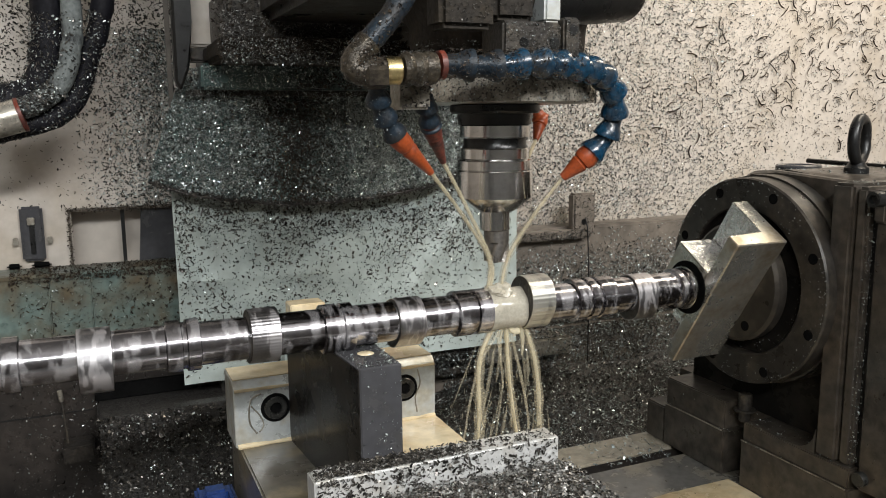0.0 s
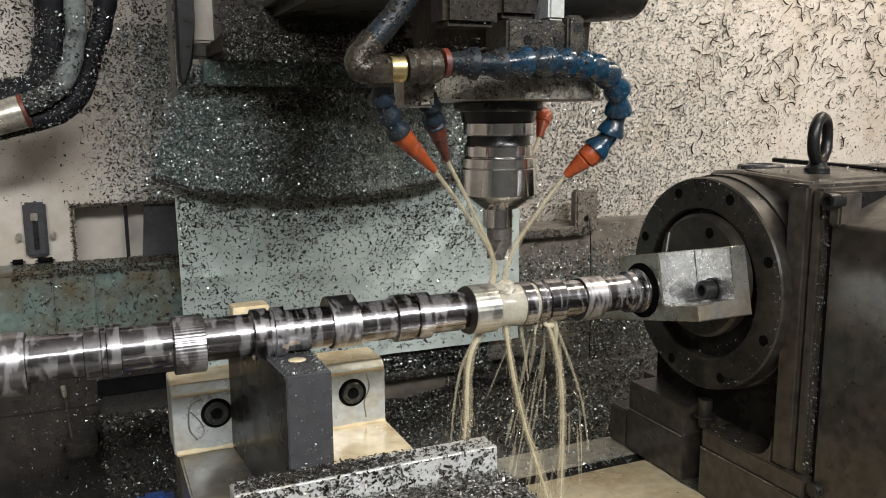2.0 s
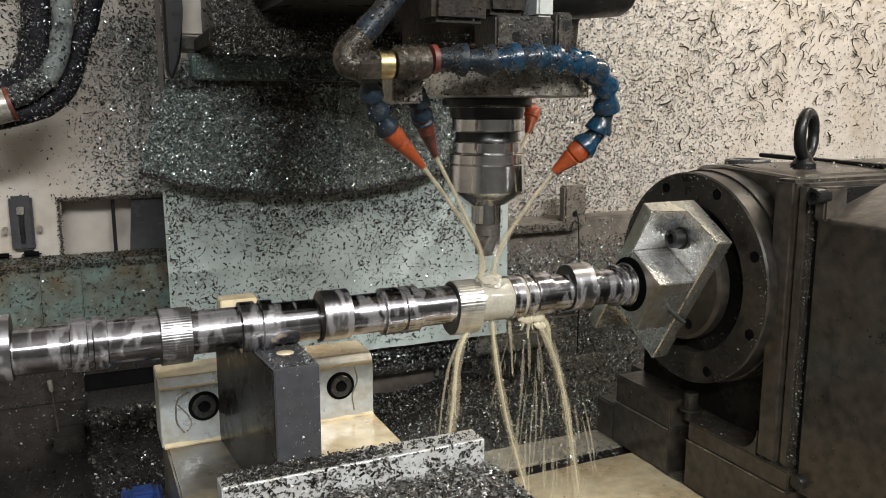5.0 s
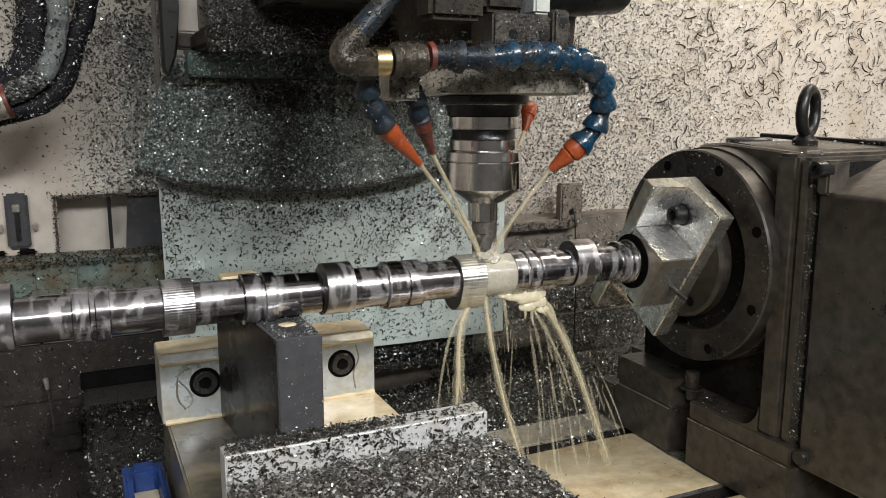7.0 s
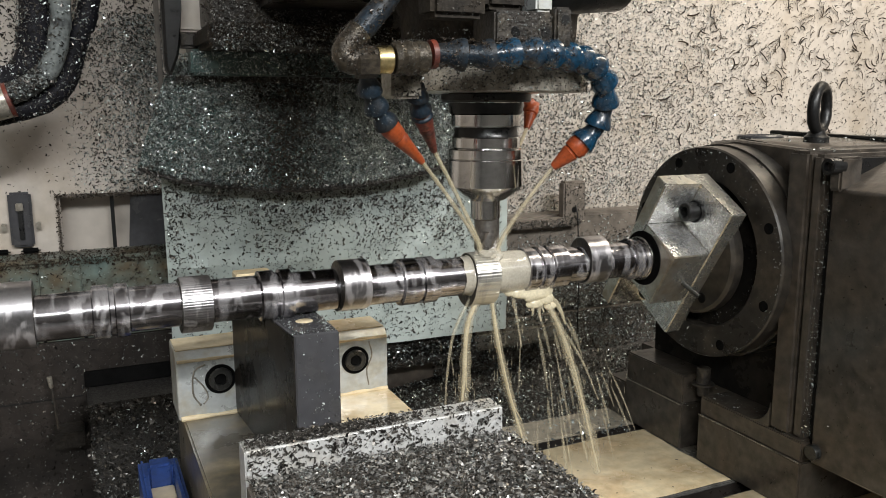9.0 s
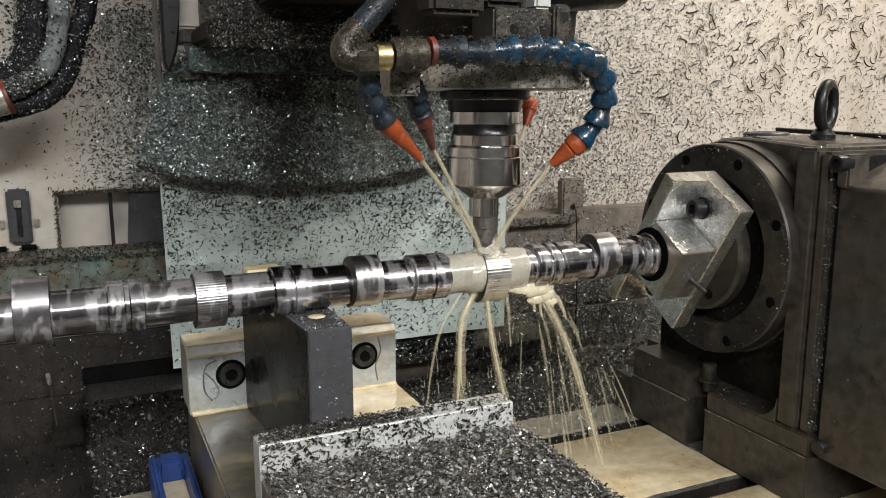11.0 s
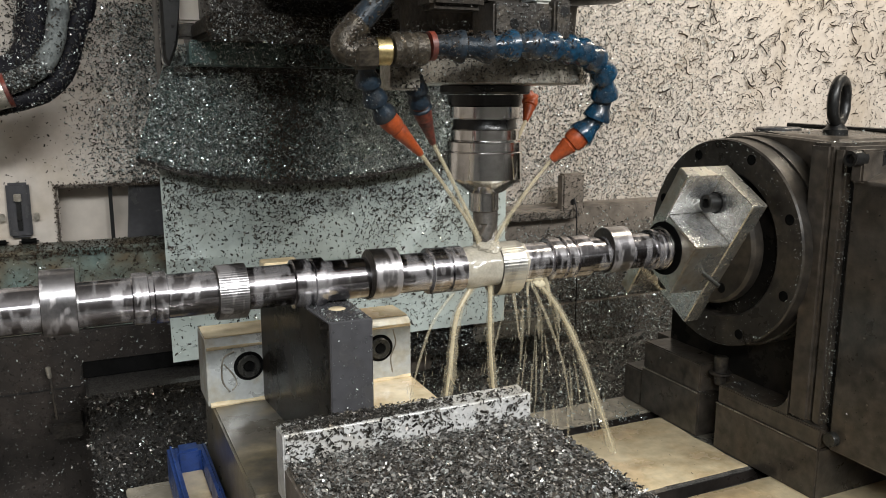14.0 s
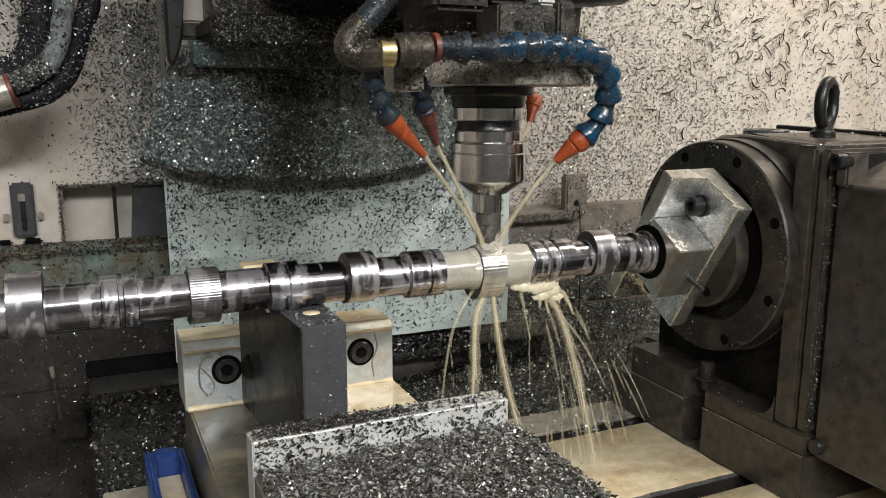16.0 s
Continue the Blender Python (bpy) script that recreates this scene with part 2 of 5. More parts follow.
def prism(points, axis, a0, a1, bevel=0.001, bm=None):
    """An outline drawn in the two other axes, in their order, drawn out along an axis."""
    own = bmesh.new()
    k = "xyz".index(axis)
    rings = []
    for a in (a0, a1):
        ring = []
        for p, q in points:
            co = [p, q]
            co.insert(k, a)
            ring.append(own.verts.new(co))
        rings.append(ring)
    n = len(points)
    for i in range(n):
        own.faces.new((rings[0][i], rings[0][(i + 1) % n], rings[1][(i + 1) % n], rings[1][i]))
    own.faces.new(rings[0])
    own.faces.new(rings[1])
    bevelled(own, own.edges[:], bevel, 1)
    return joined(bm, own)


def turned(profile, origin, way, seg=48, bm=None):
    """A turned body: (distance along the way, radius) pairs from end to end."""
    own = bmesh.new()
    way = Vector(way).normalized()
    side = way.orthogonal().normalized()
    other = way.cross(side)
    rings = []
    for a, r in profile:
        c = Vector(origin) + way * a
        if r < 1e-6:
            rings.append([own.verts.new(c)])
        else:
            rings.append([own.verts.new(c + (side * math.cos(2 * math.pi * i / seg) + other * math.sin(2 * math.pi * i / seg)) * r) for i in range(seg)])
    for p, q in zip(rings, rings[1:]):
        for i in range(seg):
            j = (i + 1) % seg
            if len(p) == 1 and len(q) == 1:
                break
            if len(p) == 1:
                own.faces.new((p[0], q[j], q[i]))
            elif len(q) == 1:
                own.faces.new((p[i], p[j], q[0]))
            else:
                own.faces.new((p[i], p[j], q[j], q[i]))
    for ring in (rings[0], rings[-1]):
        if len(ring) > 1:
            own.faces.new(ring)
    return joined(bm, own)


def smooth_line(points, step):
    """Points at an even step on a smooth line through the given ones."""
    pts = [Vector(p) for p in points]
    pts = [pts[0] * 2 - pts[1], *pts, pts[-1] * 2 - pts[-2]]
    dense = []
    for a, b, c, d in zip(pts, pts[1:], pts[2:], pts[3:]):
        for i in range(24):
            t = i / 24
            dense.append(0.5 * (2 * b + (c - a) * t + (2 * a - 5 * b + 4 * c - d) * t * t + (3 * b - a - 3 * c + d) * t ** 3))
    dense.append(pts[-2])
    out, run = [dense[0]], 0.0
    for a, b in zip(dense, dense[1:]):
        run += (b - a).length
        if run >= step:
            out.append(b)
            run = 0.0
    if (out[-1] - dense[-1]).length > step * 0.4:
        out.append(dense[-1])
    return out


def pipe(points, radius, seg=14, step=0.01, bm=None, uneven=0.0, taper=1.0, pointed=False):
    """A round body along a line; radius may swell at random by uneven, and run out to points."""
    line = smooth_line(points, step)
    own = bmesh.new()
    rings, side = [], None
    for i, p in enumerate(line):
        way = (line[min(i + 1, len(line) - 1)] - line[max(i - 1, 0)]).normalized()
        side = way.orthogonal().normalized() if side is None else (side - way * side.dot(way)).normalized()
        other = way.cross(side)
        r = radius * (1 + uneven * (noise.noise(p * 60) + 0.6 * noise.noise(p * 170))) * (1 + (taper - 1) * i / max(len(line) - 1, 1))
        if pointed:
            r *= math.sin(math.pi * (i + 0.25) / (len(line) - 0.5)) ** 0.7
        rings.append([own.verts.new(p + (side * math.cos(2 * math.pi * k / seg) + other * math.sin(2 * math.pi * k / seg)) * r) for k in range(seg)])
    for p, q in zip(rings, rings[1:]):
        for k in range(seg):
            own.faces.new((p[k], p[(k + 1) % seg], q[(k + 1) % seg], q[k]))
    own.faces.new(rings[0])
    own.faces.new(rings[-1])
    return joined(bm, own)


def flakes(name, places, small, large, mat, label, curl=0.0, flat=0.4, seed=1):
    """Metal chips, each a bent sliver, at (place, normal) pairs, as one mass."""
    rng = random.Random(seed)
    verts, faces = [], []
    for place, normal in places:
        n = Vector(normal).normalized()
        a = n.orthogonal().normalized()
        turn = Matrix.Rotation(rng.uniform(0, 6.283), 3, n)
        a = turn @ a
        lift = rng.uniform(-flat, flat)
        a = (a + n * lift).normalized()
        c = (n + Vector((rng.uniform(-1, 1), rng.uniform(-1, 1), rng.uniform(-1, 1))) * flat * 1.6)
        b = a.cross(c).normalized()
        c = b.cross(a)
        size = small + (large - small) * rng.random() ** 3
        wide = size * (rng.uniform(0.09, 0.16) if curl else rng.uniform(0.28, 0.62))
        bend = rng.uniform(0.2, 1.0) * (curl or 1.4) * rng.choice((-1, 1))
        p0 = Vector(place) + n * (size * 0.12 + 0.0004)
        k0, steps = len(verts), 6 if curl else 2
        at, heading = p0 - a * size / 2, -bend * 0.5
        for i in range(steps + 1):
            w = wide * ((0.55 if i in (0, steps) else 0.66) if curl else rng.uniform(0.5, 1.1)) / 2
            if curl:
                verts += [at - c * w * 0.3 - b * w, at + c * w * 0.6 + b * w]
            else:
                verts += [at - b * w, at + b * w]
            way = a * math.cos(heading) + (b if curl else c) * math.sin(heading)
            at = at + way * size / steps
            heading += bend * (2.2 if curl else 1.2) / steps
        for i in range(steps):
            k = k0 + 2 * i
            faces.append((k, k + 1, k + 3, k + 2))
    me = bpy.data.meshes.new(name)
    me.from_pydata([(v.x, v.y, v.z + H) for v in verts], [], faces)
    me.materials.append(mat)
    return tagged(new(name, me), label, "metal chips", "", "stuff")


def on_wall(rng, n, x0, x1, z0, z1, y, density=None):
    out = []
    while len(out) < n:
        x, z = rng.uniform(x0, x1), rng.uniform(z0, z1)
        if density is None or rng.random() < density(x, z):
            out.append(((x, y(x, z) if callable(y) else y, z), (0, -1, 0)))
    return out


def on_pipe(rng, n, points, radius):
    """Places on the near side of a round body along a line."""
    line, out = smooth_line(points, 0.003), []
    for _ in range(n):
        i = rng.randrange(len(line) - 1)
        way = (line[i + 1] - line[i]).normalized()
        near = Vector((-0.3, -1, 0.2))
        near = (near - way * near.dot(way)).normalized()
        a = rng.uniform(-1.5, 1.5)
        normal = near * math.cos(a) + way.cross(near) * math.sin(a)
        out.append((line[i].lerp(line[i + 1], rng.random()) + normal * radius, normal))
    return out


def on_level(rng, n, x0, x1, y0, y1, z, density=None):
    out = []
    while len(out) < n:
        x, y = rng.uniform(x0, x1), rng.uniform(y0, y1)
        if density is None or rng.random() < density(x, y):
            out.append(((x, y, z(x, y) if callable(z) else z), (0, 0, 1)))
    return out


# ---- the setting ----
solo("floor", box(-3.5, 4.5, -3.5, 3, -1.29, -1.25, 0), CONCRETE, "grey concrete workshop floor", "floor", kind="structure")
solo("ceiling", box(-3.5, 4.5, -3.5, 3, 2.0, 2.04, 0), PLASTER, "plain workshop ceiling", "ceiling", kind="structure")
for tag_, b in (("wall_west", (-3.54, -3.5, -3.5, 3)), ("wall_east", (4.5, 4.54, -3.5, 3)), ("wall_south", (-3.5, 4.5, -3.54, -3.5)), ("wall_north", (-3.5, 4.5, 3, 3.04))):
    solo(tag_, box(*b, -1.25, 2.0, 0), PLASTER, "plain plastered workshop wall", "wall", kind="structure")

# machine enclosure: back wall with an opening, side walls, lower casting
back = thing("wall_back", "beige painted machine enclosure wall spattered with chips", "wall", kind="structure")
WX0, WX1, WZ0, WZ1 = -0.024, 0.118, -0.200, -0.125
for b in ((-0.75, WX0, 1.20, 1.212, -0.75, 0.75), (WX1, 2.1, 1.20, 1.212, -0.75, 0.75), (WX0, WX1, 1.20, 1.212, WZ1, 0.75), (WX0, WX1, 1.20, 1.212, -0.75, WZ0)):
    part("panel", box(*b, 0), PAINT, back)
part("inner_panel", box(-0.3, 0.3, 1.236, 1.246, -0.4, 0.0, 0), PAINT, back)
part("inner_bar", box(0.039, 0.044, 1.2085, 1.2122, -0.1995, -0.1255, 0), BLACK, back)
part("inner_flap", prism([(0.060, -0.1995), (0.1175, -0.1995), (0.1175, -0.1255), (0.066, -0.1255)], "y", 1.203, 1.2122, 0), BLOCK, back)
part("seam_strip", box(0.060, 0.0645, 1.1988, 1.1996, -0.12, 0.75, 0.0), PAINT, back)
part("corner_strip", box(0.112, 0.119, 1.196, 1.1995, -0.12, 0.75, 0.001), BROWN, back)
part("opening_lip", box(WX0 - 0.001, WX1, 1.194, 1.1995, WZ1, WZ1 + 0.004, 0.001), BROWN, back)
part("opening_lip", box(WX0 - 0.004, WX0 - 0.001, 1.196, 1.1995, WZ0, WZ1 + 0.004, 0.0005), BROWN, back)
solo("wall_left", box(-0.77, -0.75, 0.1, 1.22, -0.75, 0.75, 0), PAINT, "beige painted machine side wall", "wall", kind="structure")
solo("wall_right", box(2.1, 2.12, 0.1, 1.22, -0.75, 0.75, 0), PAINT, "beige painted machine side wall", "wall", kind="structure")
solo("sump_floor", box(-0.75, 2.1, -0.1, 1.20, -0.75, -0.72, 0), BROWN, "oily dark machine sump floor", "floor", kind="structure")
solo("machine_base", box(-0.77, 2.12, -0.1, 1.222, -1.2498, -0.7504, 0.01), PAINT, "beige painted machine base standing on the workshop floor", "machine base", kind="structure")
ledge = thing("ledge", "stained green painted ledge panels below the wall opening", "ledge", kind="structure")
for x0, x1 in ((-0.75, -0.0545), (-0.054, -0.0055), (-0.005, 0.2)):
    part("panel", box(x0, x1, 1.13, 1.199, -0.306, -0.198, 0.002), GREEN, ledge)
part("apron", box(-0.75, 0.36, 1.135, 1.199, -0.72, -0.308, 0.002), MUCK, ledge)
# solid black blocks stand in for the shade of the cavity
for x0, x1 in ((-0.106, -0.088), (-0.076, -0.052)):
    part("drain_gap", box(x0, x1, 1.189, 1.1985, -0.1975, -0.1905, 0.003), DULL, ledge, "black block painted as the shaded gap between wall and ledge")
part("ridge", box(-0.75, 0.2, 1.127, 1.131, -0.2015, -0.1965, 0.001), GREEN, ledge)
part("apron_seam", box(-0.75, -0.015, 1.1342, 1.1349, -0.3865, -0.3845, 0), BLACK, ledge)
trough = thing("trough", "brown oily casting with a grey lip behind the table", "machine casting", kind="structure")
part("upper_face", box(0.40, 2.1, 1.15, 1.199, -0.355, -0.188, 0.004), BROWN, trough)
part("rail", box(0.40, 0.77, 1.128, 1.15, -0.205, -0.19, 0.003), BROWN, trough)
part("lip", box(0.38, 0.72, 1.10, 1.15, -0.392, -0.362, 0.004), ALLOY, trough)
part("lower_face", box(0.38, 2.1, 1.14, 1.199, -0.72, -0.358, 0), BROWN, trough)

rng = random.Random(5)


def lumpy(x0, x1, y0, y1, height, bottom, n, m, rough, seed):
    """A heap with an uneven top, closed below."""
    bm = bmesh.new()
    top = [[bm.verts.new((x0 + (x1 - x0) * i / n, y0 + (y1 - y0) * j / m, height(x0 + (x1 - x0) * i / n, y0 + (y1 - y0) * j / m)
                          + rough * noise.noise((i * 0.31, j * 0.31, seed)) + rough * 0.6 * noise.noise((i * 0.9, j * 0.9, seed)))) for j in range(m + 1)] for i in range(n + 1)]
    low = [[bm.verts.new((v.co.x, v.co.y, bottom)) for v in line] for line in (top[0], top[-1])]
    for i in range(n):
        for j in range(m):
            bm.faces.new((top[i][j], top[i + 1][j], top[i + 1][j + 1], top[i][j + 1]))
    for line, side in ((low[0], top[0]), (low[1], top[-1])):
        for j in range(m):
            bm.faces.new((line[j], line[j + 1], side[j + 1], side[j]))
    f0 = [bm.verts.new((top[i][0].co.x, y0, bottom)) for i in range(1, n)]
    front = [low[0][0], *f0, low[1][0]]
    for i in range(n):
        bm.faces.new((front[i], front[i + 1], top[i + 1][0], top[i][0]))
    return bm


def heap_height(x, y):
    return -0.44 - 0.5 * (1.13 - y) + 0.02 * noise.noise((x * 9, y * 9, 1))


solo("chip_heap", lumpy(0.30, 1.6, 0.84, 1.139, heap_height, -0.72, 110, 28, 0.006, 3), CHIPBED, "heap of dark wet steel chips in the sump", "metal chips", kind="stuff")
bin_ = thing("chip_guard", "black chip-covered rubber guard under the ledge", "machine guard")
part("front", box(-0.008, 0.26, 1.02, 1.05, -0.70, -0.362, 0.006), CHIPBED, bin_)
part("shelf", box(-0.010, 0.30, 1.051, 1.134, -0.392, -0.374, 0.003), CHIPBED, bin_)
part("slot", box(-0.012, 0.12, 1.126, 1.134, -0.373, -0.352, 0.001), DULL, bin_)
# the slot is a black box with its inner shade in the colour
solo("sump_pillar", box(0.23, 0.262, 1.06, 1.134, -0.45, -0.309, 0.003), SHEET, "pale painted post below the hanging sheet", "post")
solo("probe_cable", pipe([(-0.0535, 1.125, -0.351), (-0.0515, 1.122, -0.366), (-0.049, 1.118, -0.40), (-0.0474, 1.115, -0.428)], 0.0016, 8, 0.01), SOOT, "thin dark probe cable hanging in the sump", "cable")
solo("cable_plug", turned([(0, 0.002), (0.001, 0.0034), (0.014, 0.003), (0.016, 0.0018)], (-0.0535, 1.124, -0.350), (0.12, -0.1, -1), 16), ALLOY, "pale plug on the probe cable", "plug")
solo("cable_box", box(-0.0535, -0.0165, 1.095, 1.1345, -0.4420, -0.4200, 0.002), SOOT, "small dirty metal junction box on the apron", "junction box")

# ---- machine column: hanging sheets and covers ----


def hanging(x_left, x_right, y, top, bottom, wave, thick, n=60, rows=24):
    """A hung sheet: top and bottom give the height at a share of the width."""
    bm = bmesh.new()
    grid = []
    for side in (0, 1):
        g = []
        for j in range(rows + 1):
            line = []
            for i in range(n + 1):
                u, v = i / n, j / rows
                x = x_left(v) + (x_right(v) - x_left(v)) * u
                z = top(u) + (bottom(u) - top(u)) * v
                line.append(bm.verts.new((x, y + wave(u, v) + side * thick, z)))
            g.append(line)
        grid.append(g)
    for g in grid:
        for j in range(rows):
            for i in range(n):
                bm.faces.new((g[j][i], g[j][i + 1], g[j + 1][i + 1], g[j + 1][i]))
    a, b = grid
    for i in range(n):
        bm.faces.new((a[0][i], a[0][i + 1], b[0][i + 1], b[0][i]))
        bm.faces.new((a[-1][i], a[-1][i + 1], b[-1][i + 1], b[-1][i]))
    for j in range(rows):
        bm.faces.new((a[j][0], a[j + 1][0], b[j + 1][0], b[j][0]))
        bm.faces.new((a[j][-1], a[j + 1][-1], b[j + 1][-1], b[j][-1]))
    return bm


def ripple(u, v):
    fold = 0.006 * math.exp(-((u - 0.95 + 0.45 * v) / 0.025) ** 2)
    return 0.005 * noise.noise((u * 3, v * 2, 0.3)) + 0.0034 * noise.noise((u * 11, v * 7, 2.1)) - fold - 0.003 * math.exp(-((v - 0.53) / 0.02) ** 2) * (u < 0.4)


def cover_foot(u):
    return -0.078 - 0.037 * math.sin(min(u / 0.85, 1.0) * math.pi) ** 0.75 - 0.016 * max(u - 0.5, 0) + 0.002 * noise.noise((u * 14, 0, 0))


solo("hanging_sheet", hanging(lambda v: 0.097 + 0.002 * v, lambda v: 0.60, 1.08, lambda u: -0.06, lambda u: -0.352, ripple, 0.002, 90, 40),
     SHEET, "pale green plastic sheet spattered with chips, hanging below the column cover", "sheet")
def cover_wave(u, v):
    return 0.004 * noise.noise((u * 4, v * 2, 5)) + 0.003 * math.sin(u * 30) * v


def cover_share(x, z):
    """The shares of the cover's width and height at a place on it."""
    u = v = 0.5
    for _ in range(4):
        left = 0.115 - 0.047 * max(v, 0.0) ** 0.9
        u = (x - left) / (0.56 - left)
        v = (0.05 - z) / (0.05 - cover_foot(max(0, min(1, u))))
    return u, v


def cover_face(x, z):
    return 1.0497 + cover_wave(*cover_share(x, z))


def sheet_face(x, z):
    return 1.0797 + ripple((x - 0.098) / 0.502, (-0.06 - z) / 0.292)


cover = thing("column_cover", "wet dark green rubber column cover caked with chips", "machine cover")
part("rubber_sheet", hanging(lambda v: 0.115 - 0.047 * v ** 0.9, lambda v: 0.56, 1.05, lambda u: 0.05, cover_foot, cover_wave, 0.004), COVER, cover)
part("hem", pipe([(0.068 + 0.492 * i / 40, 1.0475 + cover_wave(i / 40, 1), cover_foot(i / 40)) for i in range(41)], 0.0014, 8, 0.008), MUCK, cover, "thick rubber hem at the cover's foot")
part("clamp_strip", box(0.118, 0.56, 1.040, 1.0460, 0.0260, 0.0325, 0.001), SOOT, cover)
col = thing("machine_column", "dark machine column behind the spindle head", "machine column", kind="structure")
flange = part("flange", box(0.135, 0.56, 1.022, 1.055, 0.033, 0.064, 0.003), COVER, col)
part("rivet", turned([(0, 0.006), (0.002, 0.005)], (0.162, 1.0215, 0.046), (0, -1, 0), 20), COVER, flange)
part("casting", box(0.15, 0.56, 1.10, 1.19, -0.40, 0.6, 0.004), CAST, col)
part("upper_casting", box(0.15, 0.56, 1.06, 1.10, 0.064, 0.6, 0.004), CAST, col)
part("side_panel", box(0.123, 0.23, 1.04, 1.06, 0.085, 0.6, 0.003), PAINT, col)
part("side_panel", box(0.123, 0.152, 1.035, 1.06, 0.066, 0.083, 0.003), SOOT, col)
solo("guide_sleeve", prism([(0.104, 0.5), (0.127, 0.5), (0.126, 0.11), (0.121, 0.058), (0.110, 0.03), (0.104, 0.042)], "y", 1.012, 1.032, 0.003), BLACK, "black rubber sleeve hanging beside the column", "sleeve")

# ---- spindle head ----
SX, SY = 0.3495, 0.667
head = thing("spindle_head", "dark oily milling spindle head caked with chips", "spindle head")
part("housing", box(0.19, 0.50, 0.60, 1.0, 0.105, 0.6, 0.01), CAST, head)
part("lower_housing", turned([(0, 0.078), (0.03, 0.08), (0.06, 0.095), (0.16, 0.095)], (SX, SY, 0.045), (0, 0, 1)), GRUNGE, head)
part("arm", box(0.14, 0.36, 0.90, 1.04, 0.062, 0.085, 0.005), GRUNGE, head)
# dark grimy box added to fill the shaded recess above the arm
part("arm_box", box(0.15, 0.36, 0.93, 1.04, 0.085, 0.14, 0.004), SOOT, head)
nose = part("nose_flange", turned([(0, 0.086), (0.001, 0.0905), (0.018, 0.0905), (0.02, 0.089)], (SX - 0.002, SY, 0.0085), (0, 0, 1), 64), ALLOY, head, "spattered alloy spindle nose flange")
part("nose_tab", box(0.2205, 0.245, 0.575, 0.60, 0.003, 0.024, 0.002), ALLOY, nose)
part("manifold_ring", turned([(0, 0.084), (0.018, 0.084)], (SX, SY, 0.0285), (0, 0, 1), 64), CAST, head)
blk = part("coolant_block", box(0.300, 0.352, 0.561, 0.60, 0.045, 0.070, 0.002), SOOT, head, "oily block with drilled holes")
# drilled holes are black discs with their inner shade in the colour
for hx, hz in ((0.318, 0.054), (0.345, 0.054)):
    part("hole", turned([(0, 0.0042), (0.004, 0.0042)], (hx, 0.5605, hz), (0, 1, 0), 20), BLACK, blk)
brk = part("bracket", box(0.3525, 0.3675, 0.558, 0.60, 0.042, 0.074, 0.002), SOOT, head)
part("hole", turned([(0, 0.004), (0.004, 0.004)], (0.361, 0.5575, 0.064), (0, 1, 0), 20), BLACK, brk)
part("terminal", box(0.339, 0.354, 0.565, 0.59, 0.0705, 0.1, 0.002), JAW, head)
part("motor", turned([(0, 0.024), (0.004, 0.028), (0.09, 0.028), (0.094, 0.026)], (0.355, 0.60, 0.098), (1, 0.1, 0.1)), BLACK, head)
part("panel", box(0.245, 0.29, 0.555, 0.585, 0.062, 0.2, 0.004), GRUNGE, head)
part("panel", box(0.295, 0.33, 0.565, 0.585, 0.0705, 0.2, 0.004), GRUNGE, head)

holder = thing("tool_holder", "polished steel milling chuck with a worn cutter", "tool holder")
part("flange", turned([(0, 0.0396), (0.002, 0.0412), (0.0075, 0.0412), (0.008, 0.0396)], (SX - 0.0018, SY, 0.0), (0, 0, 1), 64), BLACK, holder)
part("upper_body", turned([(0, 0.0336), (0.0098, 0.0348)], (SX - 0.0018, SY, -0.01), (0, 0, 1), 64), BLACK, holder)
part("collar", turned([(0, 0.0313), (0.001, 0.0324), (0.011, 0.0324), (0.012, 0.0313)], (SX - 0.0018, SY, -0.022), (0, 0, 1), 64), STEEL, holder)
part("groove", turned([(0, 0.0304), (0.003, 0.0290), (0.0088, 0.0290)], (SX - 0.0018, SY, -0.031), (0, 0, 1), 64), BLACK, holder)
part("lower_collar", turned([(0, 0.0305), (0.001, 0.0315), (0.0095, 0.0315), (0.0105, 0.0304)], (SX - 0.0018, SY, -0.0415), (0, 0, 1), 64), STEEL, holder)
part("nut", turned([(0, 0.0166), (0.0005, 0.0184), (0.0125, 0.0339), (0.0135, 0.0351), (0.0375, 0.0351), (0.0385, 0.0342), (0.0395, 0.0351), (0.047, 0.0348), (0.0482, 0.0327)], (SX - 0.0018, SY, -0.0898), (0, 0, 1), 72), STEEL, holder)
part("shank", turned([(0, 0.0125), (0.001, 0.0138), (0.0182, 0.0138)], (SX - 0.0018, SY, -0.108), (0, 0, 1), 40), STEEL, holder)
cut = bmesh.new()
rings_ = []
for s in range(26):
    z = -0.1375 + 0.0295 * s / 25
    ring = []
    for i in range(40):
        a = 2 * math.pi * i / 40
        flute = max(0.0, math.cos(4 * (a - s * 0.06))) ** 2 * (0.003 if s < 16 else 0)
        ring.append(cut.verts.new((SX + (0.0118 - flute) * math.cos(a), SY + (0.0118 - flute) * math.sin(a), z)))
    rings_.append(ring)
for p, q in zip(rings_, rings_[1:]):
    for i in range(40):
        cut.faces.new((p[i], p[(i + 1) % 40], q[(i + 1) % 40], q[i]))
cut.faces.new(rings_[0])
part("cutter", cut, TOOL, holder, "worn four-flute end mill")


